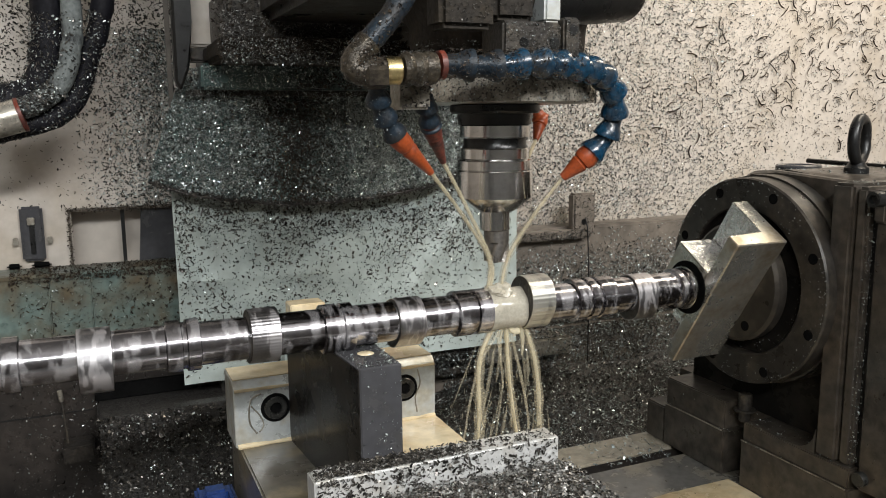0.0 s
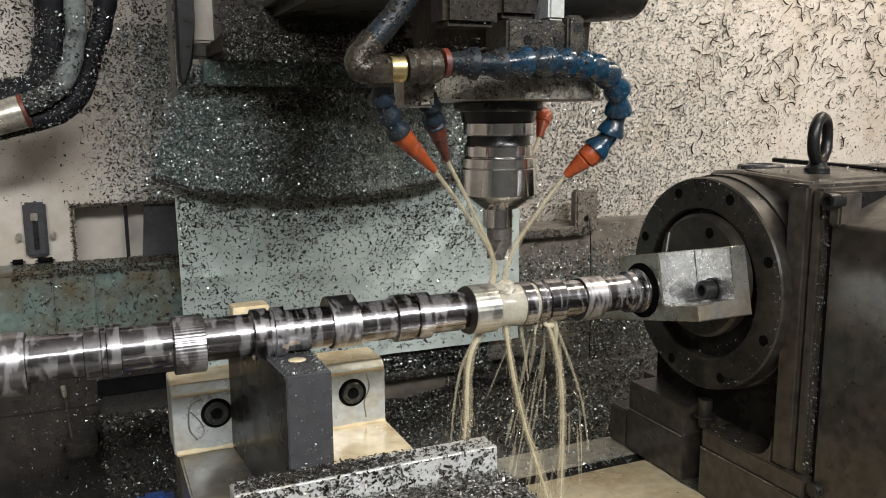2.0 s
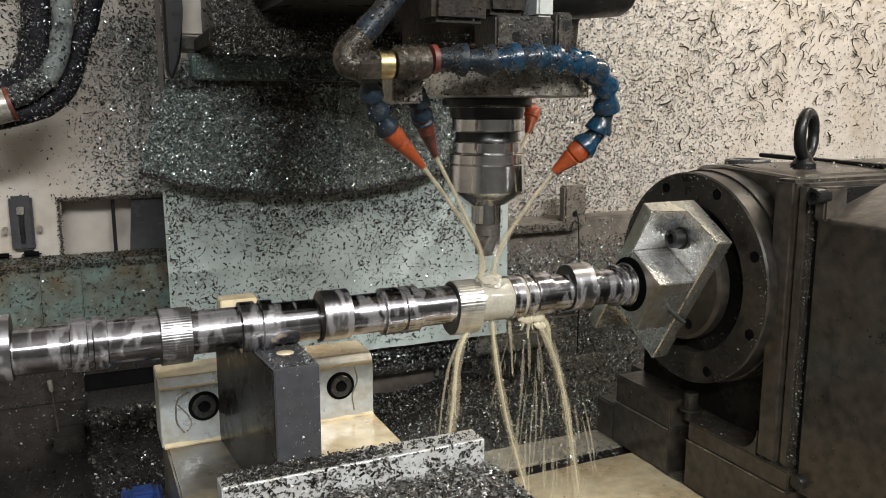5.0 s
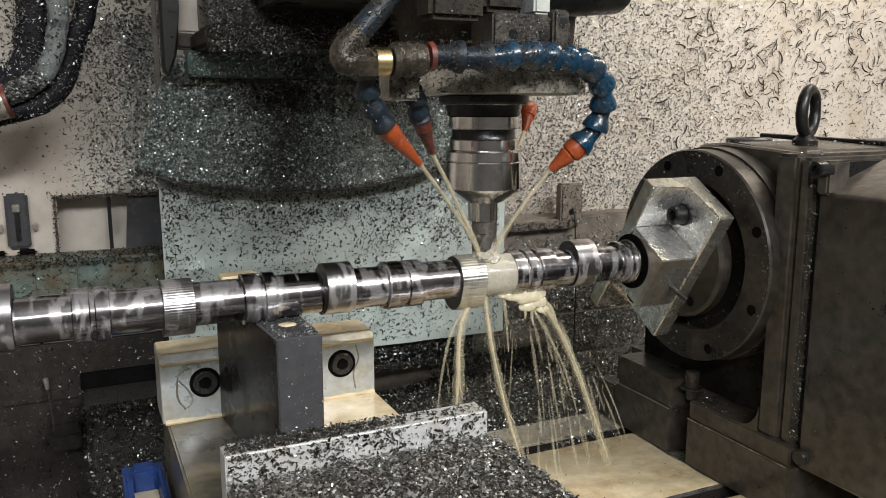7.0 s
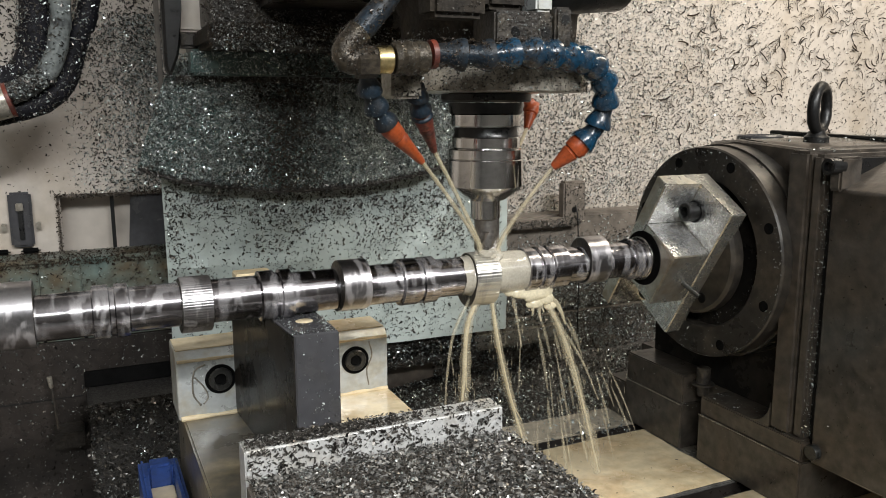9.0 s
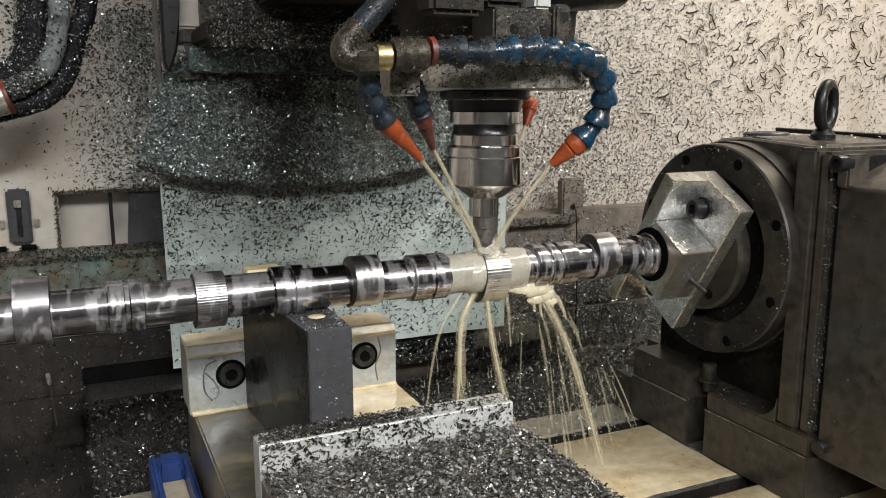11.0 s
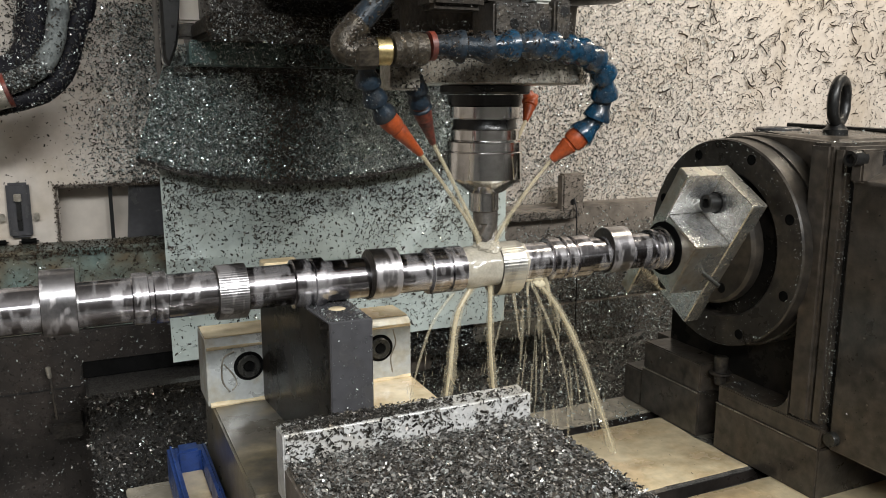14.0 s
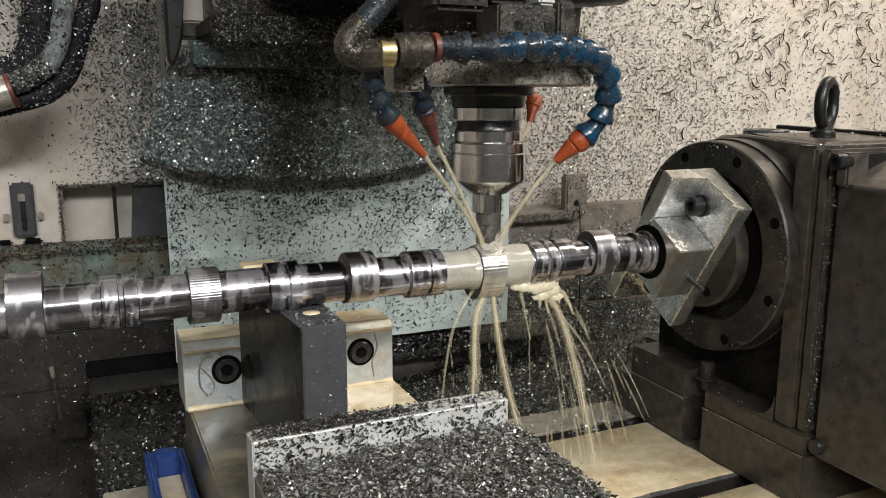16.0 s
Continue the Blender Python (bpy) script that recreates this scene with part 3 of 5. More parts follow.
def hose(points, radius, mat, label, pitch, tip, tip_mat):
    """A modular coolant hose: snapped links along a line, and a tapered nozzle at its end."""
    line = smooth_line(points, pitch)
    root = thing("coolant_hose", label, "coolant hose", "coolant hoses round the spindle")
    for a, b in zip(line, line[1:]):
        d = (b - a).length
        part("link", turned([(-0.1 * d, radius * 0.6), (d * 0.08, radius * 0.66), (d * 0.3, radius * 0.7), (d * 0.42, radius * 0.78), (d * 0.62, radius * 0.96), (d * 0.8, radius * 1.05), (d * 0.92, radius * 1.06), (d * 0.95, radius * 0.9), (d * 0.96, radius * 0.66), (d * 1.08, radius * 0.6)], a, b - a, 22), NAVY if mat is BLUE and a.x < 0.285 else mat, root)
    a, b = line[-1], Vector(tip)
    d = (b - a).length
    part("nozzle", turned([(-0.006, radius * 0.5), (-0.003, radius * 0.82), (0.003, radius * 0.9), (d * 0.26, radius * 0.8), (d * 0.3, radius * 0.62), (d * 0.36, radius * 0.74), (d * 0.44, radius * 0.66), (d, radius * 0.32), (d + 0.0005, radius * 0.2)], a, b - a, 20), tip_mat, root)
    return root


def on_ray(x, z, y, y0=0.56):
    """Slide a point towards or from the eye to the depth y."""
    return (x * y / y0, y, z * y / y0)


TIP_R, TIP_L, TIP_M = on_ray(0.354, -0.052, 0.62), on_ray(0.238, -0.044, 0.60), on_ray(0.248, -0.036, 0.625)
BLUE_LINE = [on_ray(0.252, 0.036, 0.553), on_ray(0.289, 0.035, 0.549), on_ray(0.33, 0.038, 0.552), on_ray(0.362, 0.036, 0.565), on_ray(0.390, 0.030, 0.582), on_ray(0.404, 0.012, 0.594), on_ray(0.402, -0.008, 0.602), on_ray(0.391, -0.026, 0.606), on_ray(0.374, -0.0375, 0.610)]
hose(BLUE_LINE,
     0.0116, BLUE, "blue segmented coolant hose with an orange nozzle, curling past the spindle", 0.0205, TIP_R, ORANGE)
hose([on_ray(0.196, 0.02, 0.565), on_ray(0.199, 0.002, 0.575), on_ray(0.2125, -0.019, 0.585)], 0.0092, NAVY,
     "grimy dark blue segmented coolant hose with an orange nozzle", 0.0155, TIP_L, ORANGE)
hose([on_ray(0.235, 0.012, 0.585), on_ray(0.235, 0.003, 0.59), on_ray(0.2385, -0.010, 0.60)], 0.0086, NAVY,
     "short grimy coolant hose with a dark red nozzle", 0.012, TIP_M, MAROON)
hose([on_ray(0.330, 0.001, 0.735), on_ray(0.333, -0.005, 0.735)], 0.0088, ORANGE,
     "orange coolant nozzle behind the tool holder", 0.008, on_ray(0.3285, -0.0205, 0.725), ORANGE)
fit_ = thing("coolant_fitting", "brass and steel pipe elbow feeding the coolant manifold", "pipe fitting")
ELBOW = [(0.190, 0.556, 0.0495), (0.1815, 0.556, 0.041), (0.1775, 0.556, 0.0345), (0.1805, 0.555, 0.0297), (0.189, 0.554, 0.0292), (0.2025, 0.554, 0.030)]
FEED = [(0.1855, 0.556, 0.0455), (0.1978, 0.557, 0.058), (0.2108, 0.558, 0.0733), (0.223, 0.56, 0.10), (0.232, 0.56, 0.2)]
part("elbow", pipe(ELBOW, 0.0098, 20, 0.003, uneven=0.1), GRIME, fit_, "grimy cast alloy pipe elbow")
part("ferrule", turned([(0, 0.0094), (0.0012, 0.0101), (0.0105, 0.0101), (0.0115, 0.0094)], on_ray(0.2025, 0.0305, 0.552), (1, 0, 0), 28), BRASS, fit_, "yellow brass ferrule")
part("union", turned([(0, 0.008), (0.002, 0.0104), (0.016, 0.0108), (0.017, 0.009)], on_ray(0.186, 0.027, 0.552), (1, 0, 0.06), 6), GRIME, fit_)
part("socket", turned([(0, 0.011), (0.004, 0.0128), (0.008, 0.011), (0.012, 0.0128), (0.017, 0.0112), (0.021, 0.0125), (0.026, 0.0112)], on_ray(0.2155, 0.0315, 0.552), (1, 0, 0.05), 24), GRIME, fit_)
part("seal", turned([(0, 0.0104), (0.004, 0.0108)], on_ray(0.2445, 0.035, 0.552), (1, 0, 0.05), 24), MAROON, fit_, "dull orange plastic seal")
part("supply_hose", pipe(FEED, 0.0085, 18, 0.004, uneven=0.08), NAVY, fit_, "grimy blue coolant supply hose")

# ---- conduits on the back wall ----
CONDUITS = (
        ([(-0.026, 1.06, 0.4), (-0.0277, 1.06, 0.1177), (-0.0315, 1.06, 0.08), (-0.037, 1.06, 0.052), (-0.055, 1.06, 0.028), (-0.14, 1.06, 0.005)], 0.0185, DARKHOSE, "black conduit crusted with chips"),
        ([(-0.001, 1.04, 0.4), (-0.0026, 1.04, 0.1173), (-0.0062, 1.04, 0.08), (-0.0105, 1.04, 0.058), (-0.0235, 1.04, 0.034), (-0.0435, 1.04, 0.0185), (-0.062, 1.04, 0.010)], 0.0115, HOSE, "grey conduit crusted with chips"),
        ([(0.085, 1.055, 0.4), (0.0288, 1.055, 0.1193), (0.0159, 1.055, 0.0841), (0.0077, 1.055, 0.0553), (-0.002, 1.055, 0.0285), (-0.0195, 1.055, 0.0075), (-0.0455, 1.055, -0.0048), (-0.15, 1.055, -0.030)], 0.0125, DARKHOSE, "black conduit slanting down the wall, crusted with chips"))
for pts, r, mat, label in CONDUITS:
    solo("conduit", pipe(pts, r, uneven=0.08, step=0.006), mat, label, "conduit", "conduits on the enclosure wall")
con = thing("conduit_coupling", "steel conduit coupling with a red ring, crusted with chips", "pipe coupling")
part("body", turned([(0, 0.018), (0.045, 0.019)], (-0.108, 1.034, -0.0095), (1, 0, 0.3)), ALLOY, con)
part("ring", turned([(0, 0.0195), (0.004, 0.0195)], (-0.0645, 1.034, 0.0035), (1, 0, 0.3)), MAROON, con, "dark red sealing ring")
clip = thing("conduit_clip", "steel clip holding the conduits to the enclosure wall", "pipe clip")
part("plate", box(-0.06, 0.085, 1.078, 1.199, 0.30, 0.33, 0.001), ALLOY, clip)
latch = thing("latch_bracket", "dark grey slotted latch bracket screwed to the wall", "bracket")
part("plate", box(-0.086, -0.058, 1.19, 1.1995, -0.188, -0.115, 0.003), BLOCK, latch)
# black box painted as the shaded slot
part("slot", box(-0.075, -0.069, 1.187, 1.19, -0.178, -0.14, 0.001), BLACK, latch)
part("tab", box(-0.077, -0.068, 1.184, 1.19, -0.139, -0.129, 0.001), ALLOY, latch)
for x in (-0.093, -0.052):
    part("screw_clip", box(x - 0.003, x + 0.003, 1.192, 1.1995, -0.166, -0.156, 0.001), ALLOY, latch)
hookp = thing("hook_plate", "oily steel strip with a wire hook on the trough wall", "bracket")
part("strip", box(0.737, 0.780, 1.13, 1.149, -0.200, -0.130, 0.003), BROWN, hookp)
# black disc paints the shade inside the eye
part("eye", turned([(0, 0.005), (0.003, 0.005)], (0.757, 1.1295, -0.178), (0, 1, 0), 16), BLACK, hookp)
part("wire", pipe([(0.757, 1.126, -0.17), (0.759, 1.122, -0.185), (0.763, 1.12, -0.3), (0.763, 1.12, -0.42)], 0.0011, 6, 0.02), BLACK, hookp)

# ---- machine table and what it carries (built where the table stands at 7 s) ----
MOVED = []


def riding(ob):
    MOVED.append(ob)
    return ob


AX, AZ = 0.665, -0.1605  # the axis about which the work turns
table = riding(thing("machine_table", "slotted milling machine table flooded with cream coolant", "machine table"))
for y0, y1 in ((0.30, 0.405), (0.429, 0.583), (0.606, 0.760), (0.783, 0.838)):
    part("rail", box(-0.02, 1.1, y0 + 0.0005, y1 - 0.0005, -0.427, -0.4062, 0), MUCK, table)
    part("top_face", box(-0.02, 1.1, y0, y1, -0.406, -0.402, 0.0012), RAIL if y0 > 0.77 else WETTABLE, table)
part("slot_floor", box(-0.02, 1.1, 0.30, 0.838, -0.472, -0.427, 0), MUCK, table)


def puddle(x0, x1, y0, y1, seed):
    """A thin pool with a wandering edge, closed below."""
    bm = bmesh.new()
    rim = []
    for (ax, ay), (bx, by) in (((x0, y0), (x1, y0)), ((x1, y0), (x1, y1)), ((x1, y1), (x0, y1)), ((x0, y1), (x0, y0))):
        for i in range(24):
            x, y = ax + (bx - ax) * i / 24, ay + (by - ay) * i / 24
            w = 0.0035 * noise.noise((x * 25, y * 25, seed))
            rim.append((x + w * (1 if x < (x0 + x1) / 2 else -1), y + abs(w) * (1 if y < (y0 + y1) / 2 else -1)))
    rings = [[bm.verts.new((x + (sx - x) * k, y + (sy - y) * k, z)) for x, y in rim for sx, sy in (((x0 + x1) / 2, (y0 + y1) / 2),)] for k, z in ((0.0, -0.4019), (0.0, -0.4014), (0.02, -0.4006))]
    n = len(rim)
    for p, q in zip(rings, rings[1:]):
        for i in range(n):
            bm.faces.new((p[i], p[(i + 1) % n], q[(i + 1) % n], q[i]))
    bm.faces.new(rings[0])
    bm.faces.new(rings[-1])
    return bm


riding(solo("coolant_pool", puddle(0.312, 0.98, 0.431, 0.581, 3.0), CREAM, "still pool of cream coolant on the table's front rail", "coolant pool", "coolant pools on the table"))
flood = solo("coolant_pool", puddle(0.312, 0.606, 0.608, 0.758, 8.0), CREAM, "pool of cream coolant spreading over the table beside the vise", "coolant pool", "coolant pools on the table")
saddle = riding(solo("table_saddle", box(0.0, 0.95, 0.36, 0.76, -0.70, -0.4725, 0.004), CAST, "dark oily cast saddle under the table", "machine saddle"))

vise = riding(thing("vise", "steel machine vise with a bolted jaw, wet with cream coolant", "vise"))
part("base", box(0.066, 0.283, 0.5915, 0.85, -0.4015, -0.311, 0.002), WETBASE, vise, "vise base wet with cream coolant")
part("base_coolant", box(0.174, 0.2825, 0.596, 0.793, -0.3109, -0.3101, 0.0), CREAM, vise, "cream coolant lying on the vise base")
jaw = part("fixed_jaw", prism([(0.796, -0.3108), (0.796, -0.2500), (0.7985, -0.2475), (0.803, -0.2420), (0.85, -0.2420), (0.85, -0.3108)], "x", 0.062, 0.283, 0.0008), JAW, vise)
part("coolant_skin", box(0.063, 0.282, 0.8040, 0.849, -0.2418, -0.2409, 0.0), CREAM, jaw)
part("coolant_bead", pipe([(0.063, 0.7958, -0.2505), (0.17, 0.7958, -0.2510), (0.282, 0.7958, -0.2503)], 0.0016, 8, 0.006, uneven=0.5), CREAM, jaw, "bead of cream coolant under the jaw's edge")
part("coolant_bead", pipe([(0.064, 0.7950, -0.3095), (0.17, 0.7948, -0.3098), (0.282, 0.7950, -0.3095)], 0.0024, 8, 0.006, uneven=0.5), CREAM, jaw, "bead of cream coolant at the jaw's foot")
for pts_ in ([(0.090, -0.256), (0.079, -0.262), (0.077, -0.285), (0.084, -0.298)], [(0.079, -0.268), (0.088, -0.280), (0.091, -0.291), (0.085, -0.298)], [(0.262, -0.254), (0.265, -0.270), (0.259, -0.285), (0.261, -0.303)], [(0.215, -0.258), (0.218, -0.280), (0.214, -0.300)]):
    part("coolant_trail", pipe([(x_, 0.7958, z_) for x_, z_ in pts_], 0.0009, 6, 0.004, uneven=0.4), ALLOY, jaw, "dirty trail of dried coolant")
for bx in (0.104, 0.246):
    # counterbore and hex socket are black discs, their inner shade painted
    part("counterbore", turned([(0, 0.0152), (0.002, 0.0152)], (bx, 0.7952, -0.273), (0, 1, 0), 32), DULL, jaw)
    part("socket_screw", turned([(0.004, 0.0), (0.004, 0.0056), (0.0, 0.0062), (0, 0.0108), (0.001, 0.0118), (0.004, 0.0118)], (bx, 0.7925, -0.273), (0, 1, 0), 32), BOLT, jaw)
    part("hex_socket", turned([(0, 0.0052), (0.003, 0.0052)], (bx, 0.7935, -0.273), (0, 1, 0), 6), DULL, jaw)
part("sliding_jaw", box(0.085, 0.302, 0.567, 0.5912, -0.311, -0.2535, 0.0012), BRIGHT, vise)
part("carriage", box(0.085, 0.309, 0.22, 0.5665, -0.4015, -0.278, 0.002), BROWN, vise)
rest = riding(thing("support_block", "dark grey ground steel block propping up the camshaft", "support block"))
part("block", prism([(0.1335, 0.600), (0.170, 0.600), (0.170, 0.7955), (0.119, 0.7955)], "z", -0.3105, -0.1795, 0.0012), BLOCK, rest)
# thin sheet that paints the dark reflection over the block's left face
part("oil_film", prism([(0.1326, 0.6015), (0.1333, 0.6015), (0.1189, 0.7950), (0.1182, 0.7950)], "z", -0.3104, -0.1815, 0.0), SHADEBLACK, rest, "dark sheet painting the dim reflection on the block's side")
part("coolant_puddle", turned([(0, 0.0), (0.0, 0.0075), (0.0006, 0.006), (0.0008, 0.0)], (0.152, 0.640, -0.1794), (0, 0, 1), 24), CREAM, rest, "small puddle of cream coolant")
stop = riding(solo("stop_block", box(0.128, 0.165, 0.815, 0.84, -0.2407, -0.172, 0.001), CREAM, "small cream-coated stop block on the vise jaw", "stop block"))
tray = riding(thing("blue_tray", "blue plastic frame round a coolant-wet plate on the table", "tray"))
for b in ((0.022, 0.030, 0.70, 0.836), (0.055, 0.061, 0.70, 0.836), (0.0302, 0.0548, 0.815, 0.836)):
    part("rim", box(*b, -0.4018, -0.362, 0.003), BLUEBOX, tray)
part("plate", box(0.0304, 0.0546, 0.70, 0.8148, -0.4018, -0.385, 0.001), CREAM, tray)

# rotary table
rot = riding(thing("rotary_table", "dark brown fourth-axis rotary table bolted to the machine table", "rotary table"))
XR = 0.5965
for y0, y1, z1, s1 in ((0.522, 0.664, -0.3470, -0.326), (0.692, 0.797, -0.3470, -0.312)):
    part("base", box(0.607, 0.92, y0, y1, -0.4015, z1, 0.0015), BODY, rot)
    part("base_step", box(0.6085, 0.92, y0 + 0.001, y1 - 0.001, z1 + 0.0002, s1, 0.0015), BODY, rot)
part("rear_foot", box(0.6075, 0.92, 0.7975, 0.834, -0.4015, -0.353, 0.002), BODY, rot)
part("base_core", box(0.65, 0.92, 0.525, 0.82, -0.401, -0.3125, 0.0), BODY, rot)
part("body", prism([(0.5665, -0.3255), (0.5665, -0.044), (0.66, -0.0395), (0.715, -0.044), (0.795, -0.11), (0.795, -0.3255)], "x", 0.65, 0.92, 0.004), BODY, rot)
part("post", box(0.6095, 0.92, 0.541, 0.566, -0.3258, -0.0455, 0.003), BODY, rot)
part("crown", prism([(0.5665, -0.09), (0.5665, -0.046), (0.665, -0.0405), (0.7, -0.046), (0.69, -0.09)], "x", 0.6385, 0.6505, 0.002), BODY, rot)
part("post_strip", box(0.6125, 0.92, 0.527, 0.5402, -0.3258, -0.048, 0.003), BODY, rot)
part("seam", box(0.622, 0.92, 0.521, 0.527, -0.3255, -0.052, 0.0), BLACK, rot)
part("casing", prism([(0.616, -0.3468), (0.616, -0.0800), (0.622, -0.0765), (0.700, -0.0495), (0.94, -0.0495), (0.94, -0.3468)], "y", 0.20, 0.5205, 0.003), BODY, rot)
part("fillet", prism([(0.5662, -0.3257), *[(0.592 - 0.0258 * math.cos(a), -0.300 - 0.0257 * math.sin(a)) for a in (math.pi / 2 * i / 8 for i in range(9))]], "x", 0.6098, 0.649, 0.0), BODY, rot)
# black sheet that puts the deep recess's shade into colour
part("recess_sludge", box(0.6485, 0.6499, 0.568, 0.793, -0.3250, -0.10, 0), SHADEBLACK, rot, "black sheet painting the shade in the recess under the ring")
part("cap", turned([(0, 0.025), (0.005, 0.025), (0.0065, 0.0235), (0.0065, 0.016), (0.004, 0.014), (0.004, 0.0)], (0.698, 0.689, -0.0432), (0, 0, 1), 40), BLOCK, rot)
eye = part("eyebolt_foot", turned([(0, 0.0125), (0.006, 0.0125), (0.009, 0.0095), (0.012, 0.008)], (0.697, 0.611, -0.0425), (0, 0, 1), 28), BLACK, rot, "black steel eyebolt foot")
loop_ = [(0.699 + 0.0185 * math.sin(a) * 0.93, 0.611 + 0.0185 * math.sin(a) * 0.36, -0.0075 - 0.0225 * math.cos(a)) for a in (2 * math.pi * i / 24 for i in range(25))]
part("eyebolt_ring", pipe(loop_, 0.0060, 12, 0.003, uneven=0.12), BLACK, eye)
part("top_rod", pipe([(0.78, 0.75, -0.0375), (0.78, 0.58, -0.0405)], 0.003, 8, 0.05), BLACK, rot)
part("screw", turned([(0.005, 0.0), (0.004, 0.004), (0.0, 0.0045), (0, 0.0072), (0.016, 0.0076)], (0.602, 0.514, -0.0575), (1, 0, 0), 20), BLACK, rot)
part("screw_mount", box(0.612, 0.64, 0.508, 0.5205, -0.08, -0.0495, 0.002), BODY, rot)
part("foot_bolt", turned([(0, 0.0), (0.0, 0.0068), (0.001, 0.0074), (0.010, 0.0074)], (0.609, 0.5135, -0.3325), (1, 0, 0), 20), BOLT, rot)
part("clamp_bolt", turned([(0, 0.0065), (0.012, 0.0065), (0.012, 0.0125), (0.0145, 0.0125), (0.0146, 0.0078), (0.032, 0.0078), (0.033, 0.0065)], (0.625, 0.678, -0.332), (0, 0, 1), 24), SOOT, rot, "grimy stud with a washer")
for y0, y1, z_ in ((0.524, 0.663, -0.3469), (0.694, 0.796, -0.3469)):
    part("seam_residue", pipe([(0.6066, y0, z_), (0.6066, (y0 + y1) / 2, z_ + 0.0002), (0.6066, y1, z_)], 0.0007, 6, 0.006, uneven=0.5), ALLOY, rot, "pale line along the foot's seam")
ringp = part("ring", turned([(0.022, 0.114), (0.002, 0.114), (0.0, 0.1125), (0.0, 0.082), (0.0015, 0.0805), (0.014, 0.0805), (0.014, 0.066)], (XR, AX, AZ), (1, 0, 0), 96), RING, rot, "dark steel clamping ring with bolt holes")
for k in range(8):
    a = radians(22.5 + 45 * k)
    # a flat black disc paints the shade inside each hole
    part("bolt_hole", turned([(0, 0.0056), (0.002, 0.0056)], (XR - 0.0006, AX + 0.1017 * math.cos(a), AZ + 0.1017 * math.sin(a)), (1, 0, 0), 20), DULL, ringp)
# black annulus painting the shade of the gap round the faceplate
part("groove_grease", turned([(0.0, 0.0655), (0.0, 0.0803), (0.001, 0.0803), (0.001, 0.0655)], (XR + 0.0126, AX, AZ), (1, 0, 0), 72), SHADEBLACK, ringp, "black annulus painting the shade in the ring's groove")
part("drum", turned([(0.0225, 0.116), (0.06, 0.116)], (XR, AX, AZ), (1, 0, 0), 64), CAST, rot)

# ---- turning parts, built with the clamp upright, its pin towards the eye ----
TURNED = []


def turning(ob):
    TURNED.append(ob)
    return ob


def at_axis(name, label, category, x):
    ob = thing(name, label, category, origin=(x, AX, AZ))
    return turning(ob)


plate = part("faceplate", turned([(0.016, 0.0), (0.0165, 0.05), (0.0165, 0.0615), (0.0195, 0.065), (0.03, 0.065)], (XR - 0.014, AX, AZ), (1, 0, 0), 72), RING, rot, "oiled round faceplate that turns the work")
for k in range(4):
    a = radians(30 + 90 * k)
    # black disc instead of a drilled hole, shade put into its colour
    part("hole", turned([(0, 0.0055), (0.002, 0.0055)], (XR + 0.0017, AX + 0.05 * math.cos(a), AZ + 0.05 * math.sin(a)), (1, 0, 0), 18), DULL, plate)

clamp = at_axis("clamp_block", "milled steel clamp block with two bolted corner pockets", "clamp block", 0.55)
CX0, CX1, CF, CB, CL = 0.5205, 0.586, AX - 0.037, AX + 0.0315, 0.0838
part("body", prism([(CX1 - 0.020, CF), (CX1, CF), (CX1, CB), (CX0, CB), (CX0, CB - 0.016), (CX1 - 0.020, CB - 0.016)], "z", AZ - CL, AZ + CL, 0.0012), CLAMP, clamp)
part("centre", box(CX0, CX1 - 0.0201, CF, CB - 0.0161, AZ - 0.033, AZ + 0.033, 0.0012), CLAMP, clamp)
for s in (-1, 1):
    part("bolt", turned([(0.006, 0.0), (0.006, 0.005), (0.0, 0.0055), (0.0, 0.0090), (0.001, 0.0098), (0.018, 0.0098)], (CX1 - 0.036, AX + 0.004, AZ + s * 0.056), (1, 0, 0), 28), BLACK, clamp, "black socket-head bolt")
    part("pocket_floor", box(CX1 - 0.0202, CX1 - 0.0199, CF + 0.001, CB - 0.0165, AZ + s * 0.0585 - 0.0245, AZ + s * 0.0585 + 0.0245, 0), FRESH, clamp)
    part("pocket_wall", box(CX0 + 0.001, CX1 - 0.0205, CB - 0.0163, CB - 0.016, AZ + s * 0.0585 - 0.0245, AZ + s * 0.0585 + 0.0245, 0), FRESH, clamp)
    part("pocket_wall", box(CX0 + 0.001, CX1 - 0.0205, CF + 0.001, CB - 0.0167, AZ + s * 0.0331 - 0.0001, AZ + s * 0.0331 + 0.0001, 0), FRESH, clamp)
    part("washer", turned([(0, 0.0115), (0.003, 0.0115)], (CX1 - 0.0232, AX + 0.004, AZ + s * 0.056), (1, 0, 0), 28), BLACK, clamp)
pin = pipe([(CX1 - 0.035, CF + 0.002, AZ - 0.006), (CX1 - 0.028, CF - 0.02, AZ - 0.006)], 0.0026, 12, 0.004)
part("pin", pin, BOLT, clamp, "small dark steel locking pin")
# flush black ring painted as the shaded bore
part("bore", turned([(0, 0.0215), (0.0, 0.0285), (0.0012, 0.0285)], (CX0 - 0.0007, AX, AZ), (1, 0, 0), 48), DULL, clamp, "flat black ring painting the shade of the bore round the camshaft's end")
part("collet_ring", turned([(0, 0.0215), (0.0005, 0.0232), (0.0025, 0.0232), (0.003, 0.0215)], (CX0 - 0.006, AX, AZ), (1, 0, 0), 48), STEEL, clamp)
part("spacer", turned([(0, 0.03), (XR + 0.0022 - CX1, 0.03)], (CX1 + 0.0001, AX, AZ), (1, 0, 0), 40), RING, clamp)

shaft = at_axis("camshaft", "wet steel camshaft with ground journals and milled lobes", "camshaft", 0.25)
RS = 0.0179
